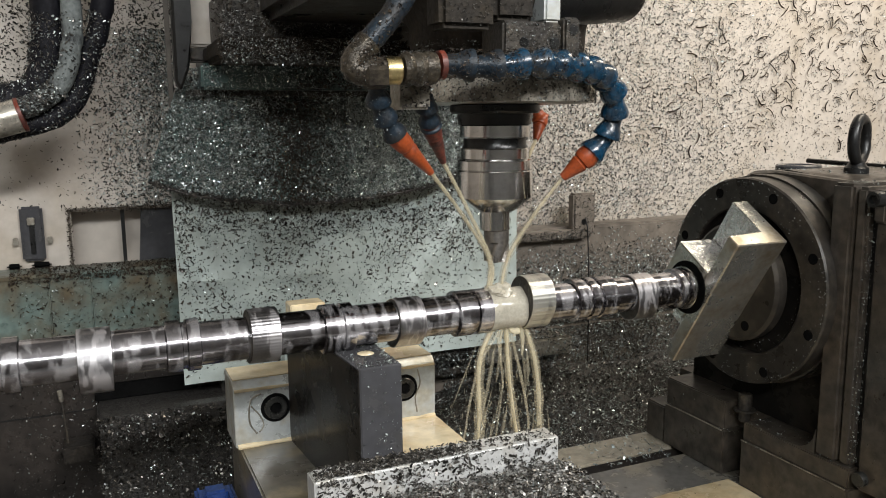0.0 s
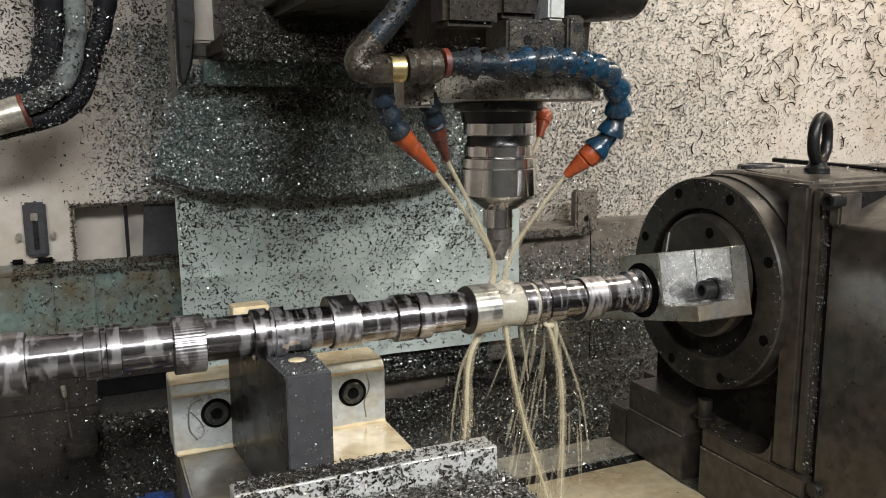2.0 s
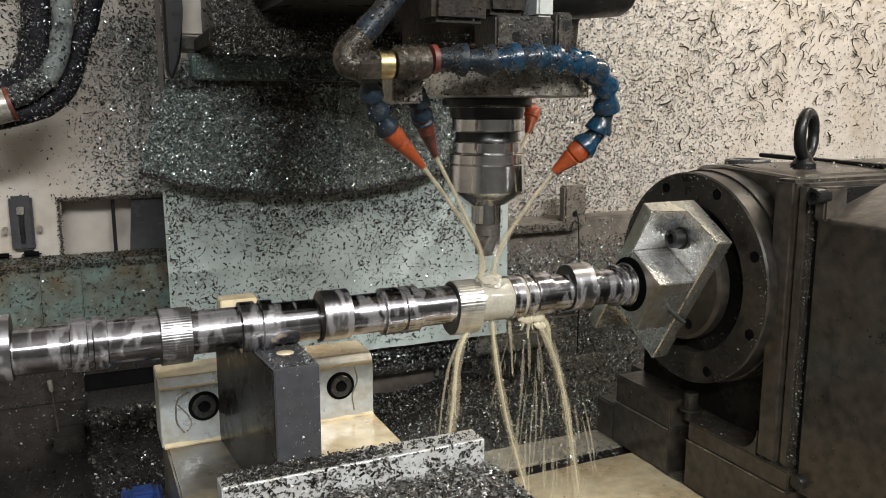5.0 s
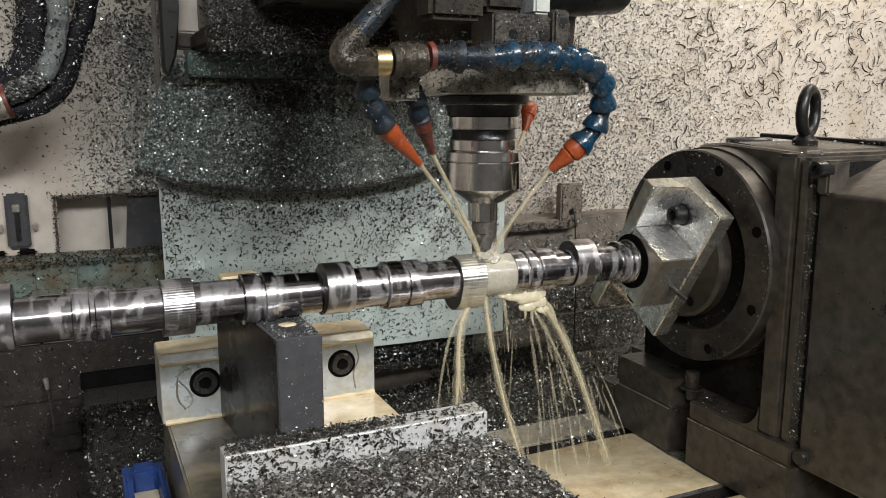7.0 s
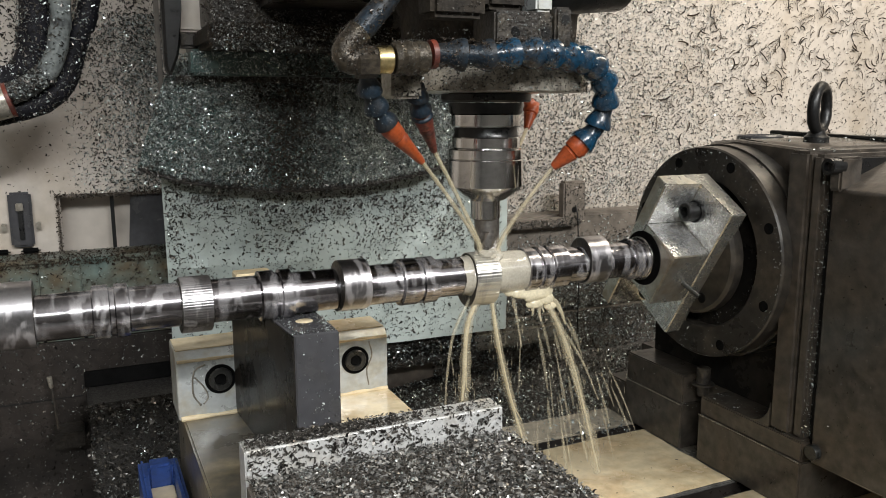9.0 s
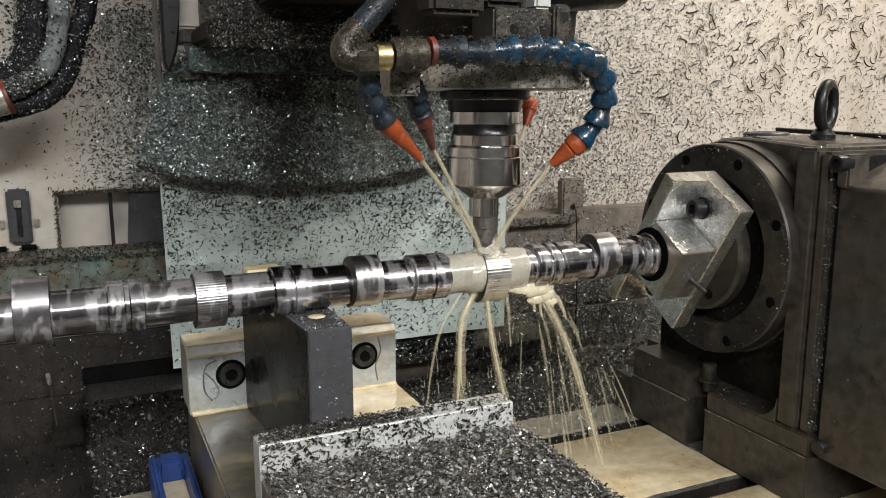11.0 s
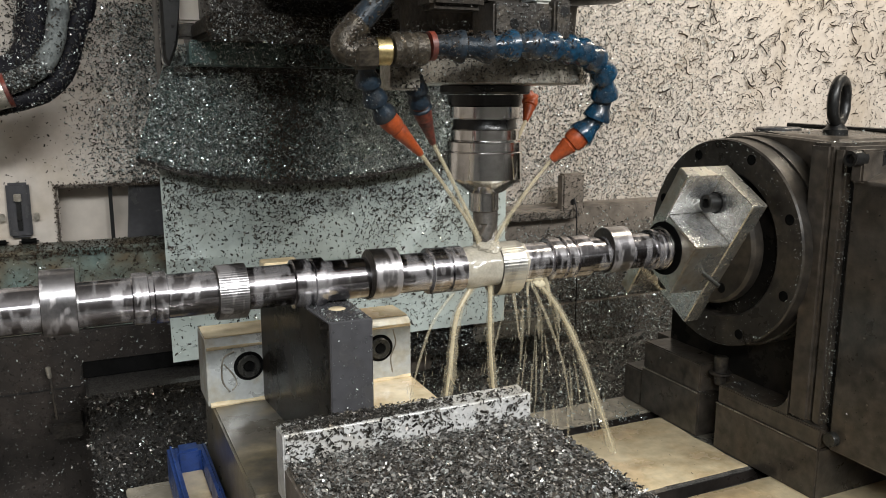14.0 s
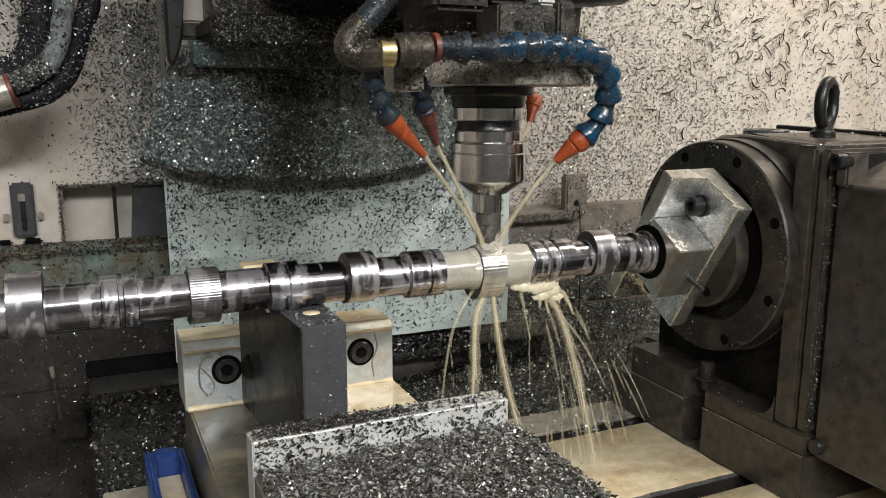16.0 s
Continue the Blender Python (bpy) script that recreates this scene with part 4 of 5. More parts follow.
part("bar", turned([(0, RS), (0.77, RS)], (-0.25, AX, AZ), (1, 0, 0), 64), SHAFT, shaft)


def lobe_outline(base, rise, angle, n=72, facets=0):
    out = []
    for i in range(n):
        a = 2 * math.pi * i / n
        d = math.atan2(math.sin(a - angle), math.cos(a - angle))
        r = base + rise * max(0.0, math.cos(min(abs(d) * 0.95, math.pi / 2))) ** 1.5
        if facets:
            r += 0.00011 * math.sin(facets * a) + 0.00012 * noise.noise((a * 14, base * 900, 0))
        out.append((AX + r * math.cos(a), AZ + r * math.sin(a)))
    return out


for x0, x1, base, rise, ang, facets in ((-0.205, -0.180, 0.0225, 0.010, 60, 0), (-0.073, -0.049, 0.0218, 0.0075, 48, 0), (0.0565, 0.0800, 0.0219, 0.0068, -63, 61),
                                        (0.187, 0.2115, 0.0204, 0.0108, 117, 0), (0.3165, 0.3415, 0.0216, 0.0108, -93, 44), (0.4435, 0.467, 0.0199, 0.0075, 55, 0)):
    for xf in (x0 - 0.0004, x1 + 0.0001):
        part("lobe_side", prism(lobe_outline(base - 0.0007, rise, radians(ang)), "x", xf, xf + 0.0003, 0.0), SOOT, shaft, "dark unmachined flank of the cam lobe")
    part("lobe", prism(lobe_outline(base, rise, radians(ang), 264 if facets else 72, facets), "x", x0, x1, 0.0), COATED if 0.3 < x0 < 0.4 else LOBE, shaft, "freshly milled bright cam lobe")
for x0, grooves, x1 in ((-0.140, (-0.126,), -0.112), (-0.0095, (0.0052,), 0.018), (0.119, (0.1348,), 0.1475), (0.245, (0.2635,), 0.2805), (0.3735, (0.388, 0.400), 0.4205), (0.499, (0.508,), 0.517)):
    r = 0.0213
    prof = [(x0, RS), (x0 + 0.001, r)]
    for g in grooves:
        prof += [(g - 0.0024, r), (g - 0.0016, r - 0.0022), (g + 0.0016, r - 0.0022), (g + 0.0024, r)]
    prof += [(x1 - 0.001, r), (x1, RS)]
    part("journal", turned([(a + 0.25, q) for a, q in prof], (-0.25, AX, AZ), (1, 0, 0), 64), SHAFT, shaft)

# ---- coolant ----
FLOWING = []
for tip, foot in ((TIP_R, (SX + 0.006, SY - 0.012, -0.133)), (TIP_L, (SX - 0.012, SY - 0.008, -0.134)), (TIP_M, (SX - 0.008, SY - 0.006, -0.140))):
    a, b = Vector(tip), Vector(foot)
    c = a.lerp(b, 0.5) + Vector((0, 0, 0.004))
    jet = thing("coolant_jet", "thin milky coolant jet spraying onto the cutter", "coolant jet", "coolant jets")
    wide = 2.3 if tip is TIP_R else 1.3
    low = Vector((SX + (0.001 if tip is TIP_R else -0.013), SY - 0.006, -0.171))
    line_ = [a - (b - a).normalized() * 0.004, c, b, low]
    part("core", pipe(line_, 0.0017, 10, 0.006, uneven=0.15), SPRAY, jet)
    part("spread", pipe(line_, 0.0019, 12, 0.004, uneven=0.25, taper=wide), MIST, jet, "spreading translucent spray round the jet")
solo("coolant_jet", pipe([on_ray(0.3285, -0.0205, 0.725), on_ray(0.322, -0.034, 0.715)], 0.002, 8, 0.005), COOLANT, "thin milky coolant jet behind the tool holder", "coolant jet", "coolant jets")

film = thing("coolant_film", "milky coolant film washing round the camshaft under the cutter", "coolant", origin=(SX, AX, AZ))
skin = bmesh.new()
rings_ = []
for s in range(37):
    u = s / 36
    x = 0.326 + 0.062 * u
    ring = []
    for i in range(48):
        a = 2 * math.pi * i / 48
        edge = min(1.0, min(u, 1 - u) * 9 + 0.5 * noise.noise((math.cos(a) * 2, math.sin(a) * 2, u * 2)))
        r = RS + 0.0012 + 0.0012 * max(edge, -0.6) + 0.0008 * noise.noise((x * 70, a * 2, 0))
        ring.append(skin.verts.new((x + 0.006 * noise.noise((a, u, 7)) * (abs(u - 0.5) > 0.3), AX + r * math.cos(a), AZ + r * math.sin(a))))
    rings_.append(ring)
for p, q in zip(rings_, rings_[1:]):
    for i in range(48):
        skin.faces.new((p[i], p[(i + 1) % 48], q[(i + 1) % 48], q[i]))
part("skin", skin, FILM, film)
blob = bmesh.new()
bmesh.ops.create_icosphere(blob, subdivisions=4, radius=0.0125)
for v in blob.verts:
    k = 1 + 0.35 * noise.noise(v.co * 130) + 0.2 * noise.noise(v.co * 330)
    v.co = Vector((v.co.x * 1.15, v.co.y * 0.9, v.co.z * 0.62)) * k + Vector((SX, AX - 0.004, AZ + RS + 0.0005))
part("splash", blob, FILM, film)
FLOWING.append((film, [(0.0, 0.0, 0, 0), (16.0, 0.0, 0, 0)]))


def sleeve(x0, x1, radius, seed):
    """A wavering skin of liquid round the camshaft."""
    bm = bmesh.new()
    rings = []
    for s in range(25):
        u = s / 24
        ring = []
        for i in range(40):
            a = 2 * math.pi * i / 40
            r = radius + 0.0005 * noise.noise((u * 5, math.cos(a) * 2, math.sin(a) * 2 + seed))
            ring.append(bm.verts.new((x0 + (x1 - x0) * u + 0.003 * noise.noise((math.cos(a) * 1.5, math.sin(a) * 1.5, seed)), AX + r * math.cos(a), AZ + r * math.sin(a))))
        rings.append(ring)
    for p, q in zip(rings, rings[1:]):
        for i in range(40):
            bm.faces.new((p[i], p[(i + 1) % 40], q[(i + 1) % 40], q[i]))
    return bm


# a second film that creeps along the camshaft as the work passes
creep = thing("coolant_film", "thin milky film creeping along the camshaft", "coolant", origin=(0.35, AX, AZ))
part("skin", sleeve(0.330, 0.375, RS + 0.0007, 2.0), FILM, creep)
FLOWING.append((creep, [(0.0, 0.0, 0, 0), (4.2, 0.0, 0, 0), (6.5, -0.008, 0, 0), (9.0, -0.012, 0, 0), (11.5, -0.028, 0, 0), (13.0, -0.036, 0, 0), (15.0, -0.046, 0, 0), (16.0, -0.042, 0, 0)]))

# the torn lip of coolant thrown off by the cutter, with its fan of streaks
fan = thing("coolant_fan", "ragged lip of milky coolant flung off the camshaft in streaks", "coolant splash", origin=(0.388, AX - 0.004, AZ - RS + 0.002))
lip = bmesh.new()
for k, (lx, lz, rad) in enumerate(((0.370, -0.1795, 0.0055), (0.379, -0.1805, 0.0075), (0.388, -0.1820, 0.0095), (0.397, -0.1835, 0.0115), (0.406, -0.1825, 0.0095), (0.410, -0.1905, 0.0075), (0.416, -0.1985, 0.0055), (0.398, -0.1940, 0.007))):
    own = bmesh.new()
    bmesh.ops.create_icosphere(own, subdivisions=3, radius=rad)
    for v in own.verts:
        v.co = Vector((v.co.x * 1.3, v.co.y * 0.5, v.co.z * 0.75)) * (1 + 0.28 * noise.noise(v.co * 120 + Vector((k, 0, 0))) + 0.1 * noise.noise(v.co * 420)) + Vector((lx, AX - 0.006, lz))
    joined(lip, own)
tagged(part("lip", lip, CLOT, fan, "ragged cream lip of coolant"), kind="stuff")
rng = random.Random(77)
fingers, streaks = bmesh.new(), bmesh.new()


def flung(x, vx, drop, shift):
    """A place on the arc of a drop that leaves the lip at x with a sideways speed."""
    return Vector((x + vx * math.sqrt(drop), AX - 0.006 + shift * drop, -0.187 - drop))


for k in range(5):
    x, vx = 0.392 + 0.0046 * k, 0.02 + 0.022 * k + rng.gauss(0, 0.01)
    d0, d1 = 0.0, rng.uniform(0.012, 0.04)
    pipe([flung(x, vx, d0 + (d1 - d0) * i / 4, rng.gauss(0, 0.1)) for i in range(5)], rng.uniform(0.0018, 0.0032), 10, 0.003, fingers, 0.3, 0.35)
for _ in range(34):
    x, vx, shift = 0.386 + 0.026 * rng.random(), rng.uniform(-0.03, 0.27), rng.gauss(0, 0.12)
    d0 = 0.015 + 0.15 * rng.random()
    d1 = min(d0 + rng.uniform(0.03, 0.075), 0.2)
    pipe([flung(x, vx, d0 + (d1 - d0) * i / 3, shift) for i in range(4)], rng.uniform(0.0007, 0.0018), 8, 0.004, streaks, 0.3, 1.0, True)
part("finger", fingers, SPRAY, fan, "torn fingers of coolant")
tagged(part("streak", streaks, VEIL, fan, "blurred streaks of falling coolant"), kind="stuff")
beads = bmesh.new()
for _ in range(70):
    p = flung(0.386 + 0.026 * rng.random(), rng.uniform(-0.04, 0.34), 0.005 + 0.18 * rng.random(), rng.gauss(0, 0.15))
    bmesh.ops.create_icosphere(beads, subdivisions=1, radius=rng.uniform(0.0003, 0.0007), matrix=Matrix.Translation(p) @ Matrix.Diagonal((1, 1, rng.uniform(1.5, 7), 1)))
tagged(part("bead", beads, MIST, fan, "fine flung coolant drops"), kind="stuff")
FLOWING.append((fan, [(0.0, -0.040, 0, 22, 0.026), (0.5, -0.012, 0, 18, 0.010), (1.0, -0.006, 0, 20, 0.026), (1.5, -0.004, 0, 22, 0.026), (2.5, -0.004, 0, 24, 0.026), (4.2, -0.004, 0, 22, 0.026), (5.4, -0.006, 0, 8, 0.008), (6.3, -0.010, 0, 2, 0.003), (7.0, -0.004, 0, 0, 0), (8.0, 0.0, 0, -2, 0), (8.5, 0.004, 0, -6, 0), (9.2, 0.0, 0, 0, 0), (10.2, 0.002, 0, -3, 0), (11.3, 0.004, 0, 0, 0.003), (12.0, -0.004, 0, 4, 0.016), (13.0, -0.006, 0, 8, 0.022), (14.0, -0.004, 0, 12, 0.022), (15.0, -0.002, 0, 8, 0.020), (15.5, 0.006, 0, -2, 0.003), (16.0, 0.006, 0, -5, 0)]))

# falling streams: path down and sideways from the shaft, thickness, sway through the clip
for x, pts, r, label, rows in (
        (0.3364, [(0.0000, -0.0000, 0.0000), (-0.0164, -0.0030, -0.0312), (-0.0204, -0.0060, -0.0865), (-0.0250, -0.0090, -0.1372)], 0.0034, "milky coolant stream pouring off the camshaft",
         [(0.0, 0.006, 0, -2), (0.5, 0.004, 1, 0), (1.0, 0.003, 0, 1), (1.5, -0.004, 1, 3), (2.0, -0.006, 0, 1), (2.5, -0.004, 2, 4), (3.0, -0.008, 0, 2), (3.5, -0.008, 1, 3), (4.2, -0.006, 0, 0), (5.2, -0.002, 2, 4), (6.3, 0.0, 0, 2), (7.0, 0.0, 0, 0), (7.5, 0.003, 2, -2), (8.0, 0.0, 0, 3), (8.5, 0.003, 1, -1), (9.2, 0.006, 0, 2), (10.2, 0.003, 2, -1), (11.3, 0.0, 0, 1), (12.0, -0.004, 1, 3), (12.5, -0.012, 0, -1), (13.3, -0.004, 2, 2), (14.0, -0.002, 0, 5), (14.8, 0.004, 1, 1), (15.5, 0.002, 0, 2), (16.0, 0.012, 0, -1)]),
        (0.3466, [(0.0000, -0.0000, 0.0000), (0.0080, -0.0030, -0.0567), (0.0199, -0.0060, -0.1101), (0.0439, -0.0090, -0.1891)], 0.0029, "thin milky coolant stream falling off the camshaft",
         [(0.0, 0.010, 0, 5), (0.5, 0.012, 1, 3), (1.0, 0.010, 0, 6), (1.5, 0.006, 1, 1), (2.0, 0.006, 0, -1), (2.5, 0.004, 1, 2), (3.0, 0.004, 0, 1), (3.5, 0.004, 1, 0), (4.2, 0.006, 0, 2), (5.2, 0.004, 1, 1), (6.3, 0.0, 0, 2), (7.0, 0.0, 0, 0), (7.5, 0.004, 1, 3), (8.0, 0.0, 0, -1), (8.5, 0.002, 1, 2), (9.2, 0.004, 0, -1), (10.2, 0.001, 1, 2), (11.3, 0.0, 0, 0), (12.0, 0.002, 1, 2), (12.5, 0.004, 0, 9), (13.3, 0.006, 1, 6), (14.0, 0.006, 0, 9), (14.8, 0.004, 1, 6), (15.5, 0.002, 0, 4), (16.0, 0.004, 0, 1)]),
        (0.3943, [(0.0000, -0.0000, 0.0000), (0.0274, -0.0030, -0.0326), (0.0530, -0.0060, -0.0801), (0.0775, -0.0090, -0.1419), (0.0970, -0.0120, -0.1961)], 0.0027, "broad milky coolant stream arcing off the camshaft",
         [(0.0, -0.018, 0, 24), (0.5, -0.008, 1, 23), (1.0, 0.0, 0, 22), (1.5, 0.006, 1, 25), (2.0, 0.004, 0, 23), (2.5, 0.002, 1, 25), (3.0, 0.001, 0, 24), (3.5, 0.002, 1, 25), (4.2, 0.002, 0, 20), (5.2, 0.002, 1, 9), (6.3, 0.0, 0, 2), (7.0, 0.0, 0, 0), (7.5, -0.004, 1, 3), (8.0, 0.003, 0, -2), (8.5, 0.004, 1, 4), (9.2, 0.004, 0, 6), (10.2, 0.002, 1, 2), (11.3, 0.003, 0, 4), (12.0, 0.0, 1, 2), (12.5, 0.0, 0, 2), (13.3, 0.003, 1, 4), (14.0, 0.006, 0, 0), (14.8, 0.003, 1, 6), (15.5, 0.006, 0, 3), (16.0, 0.008, 0, 8)]),
        (0.3335, [(0.0000, -0.0000, 0.0000), (-0.0224, -0.0030, -0.0332), (-0.0329, -0.0060, -0.0705), (-0.0388, -0.0090, -0.1089)], 0.0024, "faint coolant spray drifting off the cam lobe",
         [(0.0, 0.020, 0, 4), (1.5, -0.002, 1, -2), (3.0, -0.006, 0, 2), (4.2, -0.004, 1, 0), (6.3, 0.0, 0, 0), (8.0, 0.002, 1, 3), (9.2, -0.002, 0, -3), (11.3, -0.012, 1, 3), (12.5, -0.016, 0, 10), (14.0, -0.014, 1, 8), (16.0, 0.0, 0, 0)]),
        (0.3669, [(0.0000, -0.0000, 0.0000), (0.0022, -0.0030, -0.0255), (0.0040, -0.0060, -0.0599)], 0.0023, "short coolant drip under the camshaft",
         [(0.0, -0.020, 0, 0), (1.5, 0.0, 1, -4), (4.2, 0.004, 0, 2), (7.0, 0.0, 0, 0), (9.2, 0.006, 1, -6), (12.0, 0.0, 0, 3), (14.0, 0.008, 1, -4), (16.0, 0.012, 0, -8)]),
        (0.39, [(0.0000, -0.0000, 0.0000), (0.0282, -0.0030, -0.0434), (0.0509, -0.0060, -0.0849), (0.0677, -0.0090, -0.1332)], 0.0024, "thin coolant trickle arcing off the camshaft",
         [(0.0, -0.030, 0, 20), (1.0, -0.010, 0, 16), (1.5, 0.014, 0, 10), (2.5, 0.016, 1, 12), (3.5, 0.016, 0, 10), (5.0, 0.006, 1, 8), (6.5, -0.004, 0, 2), (7.5, 0.0, 1, 0), (8.5, 0.004, 0, -6), (10.0, 0.004, 1, -2), (11.5, 0.006, 0, 0), (12.5, 0.010, 0, 4), (14.0, 0.006, 1, 8), (15.0, 0.004, 0, 2), (16.0, 0.002, 1, -10)])):
    top_ = Vector((x, AX - 0.004, AZ - RS + 0.002))
    stream = thing("coolant_stream", label, "coolant stream", "coolant streams", origin=tuple(top_))
    for k in range(3 if r > 0.0025 else 1):
        lean_ = Vector((rng.gauss(0, 1), rng.gauss(0, 0.6), 0))
        strand = [top_ + Vector(p) * (1 - (0.0, 0.0, 0.3)[k] * (i == len(pts) - 1)) + lean_ * (0.0, 0.0004, 0.0022)[k] * i for i, p in enumerate(pts)]
        part("strand", pipe(strand, r * (0.8, 1.35, 0.4)[k], 12, 0.0035, uneven=0.32, taper=(0.4, 1.3, 0.25)[k]), MIST if k == 1 or r < 0.0025 else SPRAY if x > 0.39 else COOLANT, stream)
    drops = bmesh.new()
    line = smooth_line([top_ + Vector(p) for p in pts], 0.004)
    for _ in range(70 if r > 0.0025 else 24):
        k = int(len(line) * rng.random() ** 0.7)
        p = line[min(k, len(line) - 1)] + Vector((rng.gauss(0, 1), rng.gauss(0, 1), 0)) * (0.0015 + 0.0003 * k)
        bmesh.ops.create_icosphere(drops, subdivisions=1, radius=rng.uniform(0.0002, 0.00045), matrix=Matrix.Translation(p) @ Matrix.Diagonal((1, 1, rng.uniform(4, 18), 1)))
    tagged(part("droplet_spray", drops, MIST, stream, "fine coolant droplets torn off the stream"), kind="stuff")
    FLOWING.append((stream, rows))

# ---- chips ----
rng = random.Random(11)


def right_of(x):
    return max(0.0, min(1.0, (x - 0.75) / 0.5))


flakes("wall_chips", on_wall(rng, 21000, 0.58, 1.75, -0.19, 0.32, 1.1995, lambda x, z: (0.95 - 0.78 * right_of(x)) * (0.6 + 0.4 * (z < 0.05))), 0.0021, 0.0052, DARKCHIPS, "fine dark steel chips stuck to the beige wall", flat=0.5, seed=2)
flakes("wall_chips", on_wall(rng, 14000, 0.58, 1.75, -0.19, 0.32, 1.1995, lambda x, z: 1 - 0.94 * right_of(x)), 0.0019, 0.0046, CHIPS, "glinting steel chips stuck to the beige wall", flat=0.8, seed=3)
flakes("wall_chips", on_wall(rng, 15000, 0.58, 1.25, -0.19, 0.22, 1.1993, lambda x, z: max(0.0, 1 - 0.75 * right_of(x))), 0.0019, 0.005, GREYCHIPS, "dull speckle of chips on the beige wall", flat=0.5, seed=62)
flakes("curled_chips", on_wall(rng, 1600, 0.78, 1.75, -0.12, 0.32, 1.1990, lambda x, z: max(0.03, min(1.0, (x - 0.80) / 0.4)) * min(1, max(0.05, (z + 0.09) / 0.15)) * (0.45 + 0.55 * (noise.noise((x * 7, z * 7, 3)) > -0.05))), 0.009, 0.029, CURLS, "long curled dark chips stuck to the beige wall", curl=1.0, flat=0.16, seed=4)
flakes("wall_chips", on_wall(rng, 3300, -0.12, 0.13, 0.0, 0.16, 1.1995, lambda x, z: 0.35 + 0.65 * min(1, max(0, (z - 0.02) / 0.1))), 0.002, 0.0055, DARKCHIPS, "dark steel chips on the upper beige wall", flat=0.5, seed=5)
flakes("wall_chips", on_wall(rng, 6500, -0.03, 0.12, -0.125, 0.12, 1.1990, lambda x, z: min(1, max(0, (x + 0.02) / 0.11)) ** 1.5), 0.0017, 0.0046, CHIPS, "glinting chips beside the column cover", flat=0.8, seed=6)
flakes("wall_chips", on_wall(rng, 3600, -0.03, 0.12, -0.125, 0.12, 1.1990, lambda x, z: min(1, max(0, (x + 0.02) / 0.11)) ** 1.5), 0.002, 0.005, DARKCHIPS, "dark chips beside the column cover", flat=0.8, seed=40)
flakes("lip_chips", [((rng.uniform(-0.03, 0.12), 1.193, -0.1225 + rng.gauss(0, 0.0022)), (0, -1, 0.3)) for _ in range(520)] + [((-0.027 + rng.gauss(0, 0.0018), 1.195, rng.uniform(-0.2, -0.122)), (0, -1, 0)) for _ in range(180)], 0.0014, 0.0036, CURLS, "rusty dark chips along the edge of the wall opening", flat=0.35, seed=46)
flakes("wall_chips", on_wall(rng, 420, -0.14, 0.10, -0.125, 0.02, 1.1995), 0.0015, 0.004, DARKCHIPS, "scattered dark chips on the beige wall", flat=0.4, seed=7)


def in_cover(x, z):
    u, v = cover_share(x, z)
    return 1.0 if u > 0 and v < 1.0 + 0.03 * noise.noise((x * 60, 0, 4)) else 0.0


flakes("cover_chips", on_wall(rng, 52000, 0.07, 0.55, -0.12, 0.06, cover_face, lambda x, z: in_cover(x, z) * (1 - 0.8 * math.exp(-((x - 0.248 + 0.06 * noise.noise((x * 9, z * 4, 1))) / 0.034) ** 2)) * (0.75 + 0.5 * noise.noise((x * 55, z * 7, 9)))), 0.0017, 0.0044, CHIPS, "glinting steel chips caked on the column cover", flat=1.0, seed=8)
flakes("cover_chips", on_wall(rng, 27000, 0.325, 0.55, -0.12, 0.04, lambda x, z: cover_face(x, z) - 0.001, in_cover), 0.0017, 0.0044, CHIPS, "glinting steel chips thick on the cover's bulge", flat=1.0, seed=59)
flakes("cover_chips", on_wall(rng, 8000, 0.16, 0.36, -0.12, 0.05, cover_face, lambda x, z: in_cover(x, z) * math.exp(-((x - 0.25) / 0.04) ** 2)), 0.0017, 0.0046, CURLS, "dark brown chips matted on the cover's middle", flat=1.0, seed=70)
flakes("cover_chips", on_wall(rng, 16000, 0.07, 0.55, -0.12, 0.06, cover_face, in_cover), 0.0017, 0.0046, DARKCHIPS, "dark wet chips caked on the column cover", flat=1.0, seed=41)
flakes("hem_chips", [((x_, cover_face(x_, cover_foot(max(0, (x_ - 0.068) / 0.492))) - 0.002, cover_foot(max(0, (x_ - 0.068) / 0.492)) + rng.gauss(0.001, 0.0022)), (0, -1, 0)) for x_ in (rng.uniform(0.07, 0.55) for _ in range(3400))], 0.0018, 0.005, DARKCHIPS, "dark chips clotted along the cover's foot", flat=1.0, seed=63)
flakes("strip_chips", on_wall(rng, 1500, 0.119, 0.55, 0.0245, 0.0345, 1.0393) + on_wall(rng, 1300, 0.14, 0.36, 0.056, 0.068, 0.8984), 0.0016, 0.0046, DARKCHIPS, "dark chips bridging the clamp strip", flat=1.0, seed=71)
flakes("strip_chips", on_wall(rng, 900, 0.119, 0.55, 0.0245, 0.0345, 1.0390) + on_wall(rng, 500, 0.14, 0.36, 0.056, 0.068, 0.8982), 0.0014, 0.004, CHIPS, "glinting chips bridging the clamp strip", flat=1.0, seed=72)
flakes("flange_chips", on_wall(rng, 2600, 0.25, 0.55, 0.034, 0.063, 1.0212), 0.0016, 0.0044, CURLS, "rusty brown chips caked on the column flange", flat=1.0, seed=64)
flakes("flange_chips", on_wall(rng, 4200, 0.136, 0.55, 0.034, 0.063, 1.0215), 0.0014, 0.0042, CHIPS, "steel chips caked on the column flange", flat=1.0, seed=9)
flakes("sheet_chips", on_wall(rng, 9000, 0.10, 0.59, -0.345, -0.08, sheet_face, lambda x, z: (0.9 if z > -0.15 else 0.6 if z > -0.2 else 0.28) * (0.4 + 0.6 * (noise.noise((x * 14, z * 14, 5)) > -0.1))), 0.0019, 0.0058, DARKCHIPS, "dark steel chips spattered on the pale sheet", flat=0.5, seed=10)
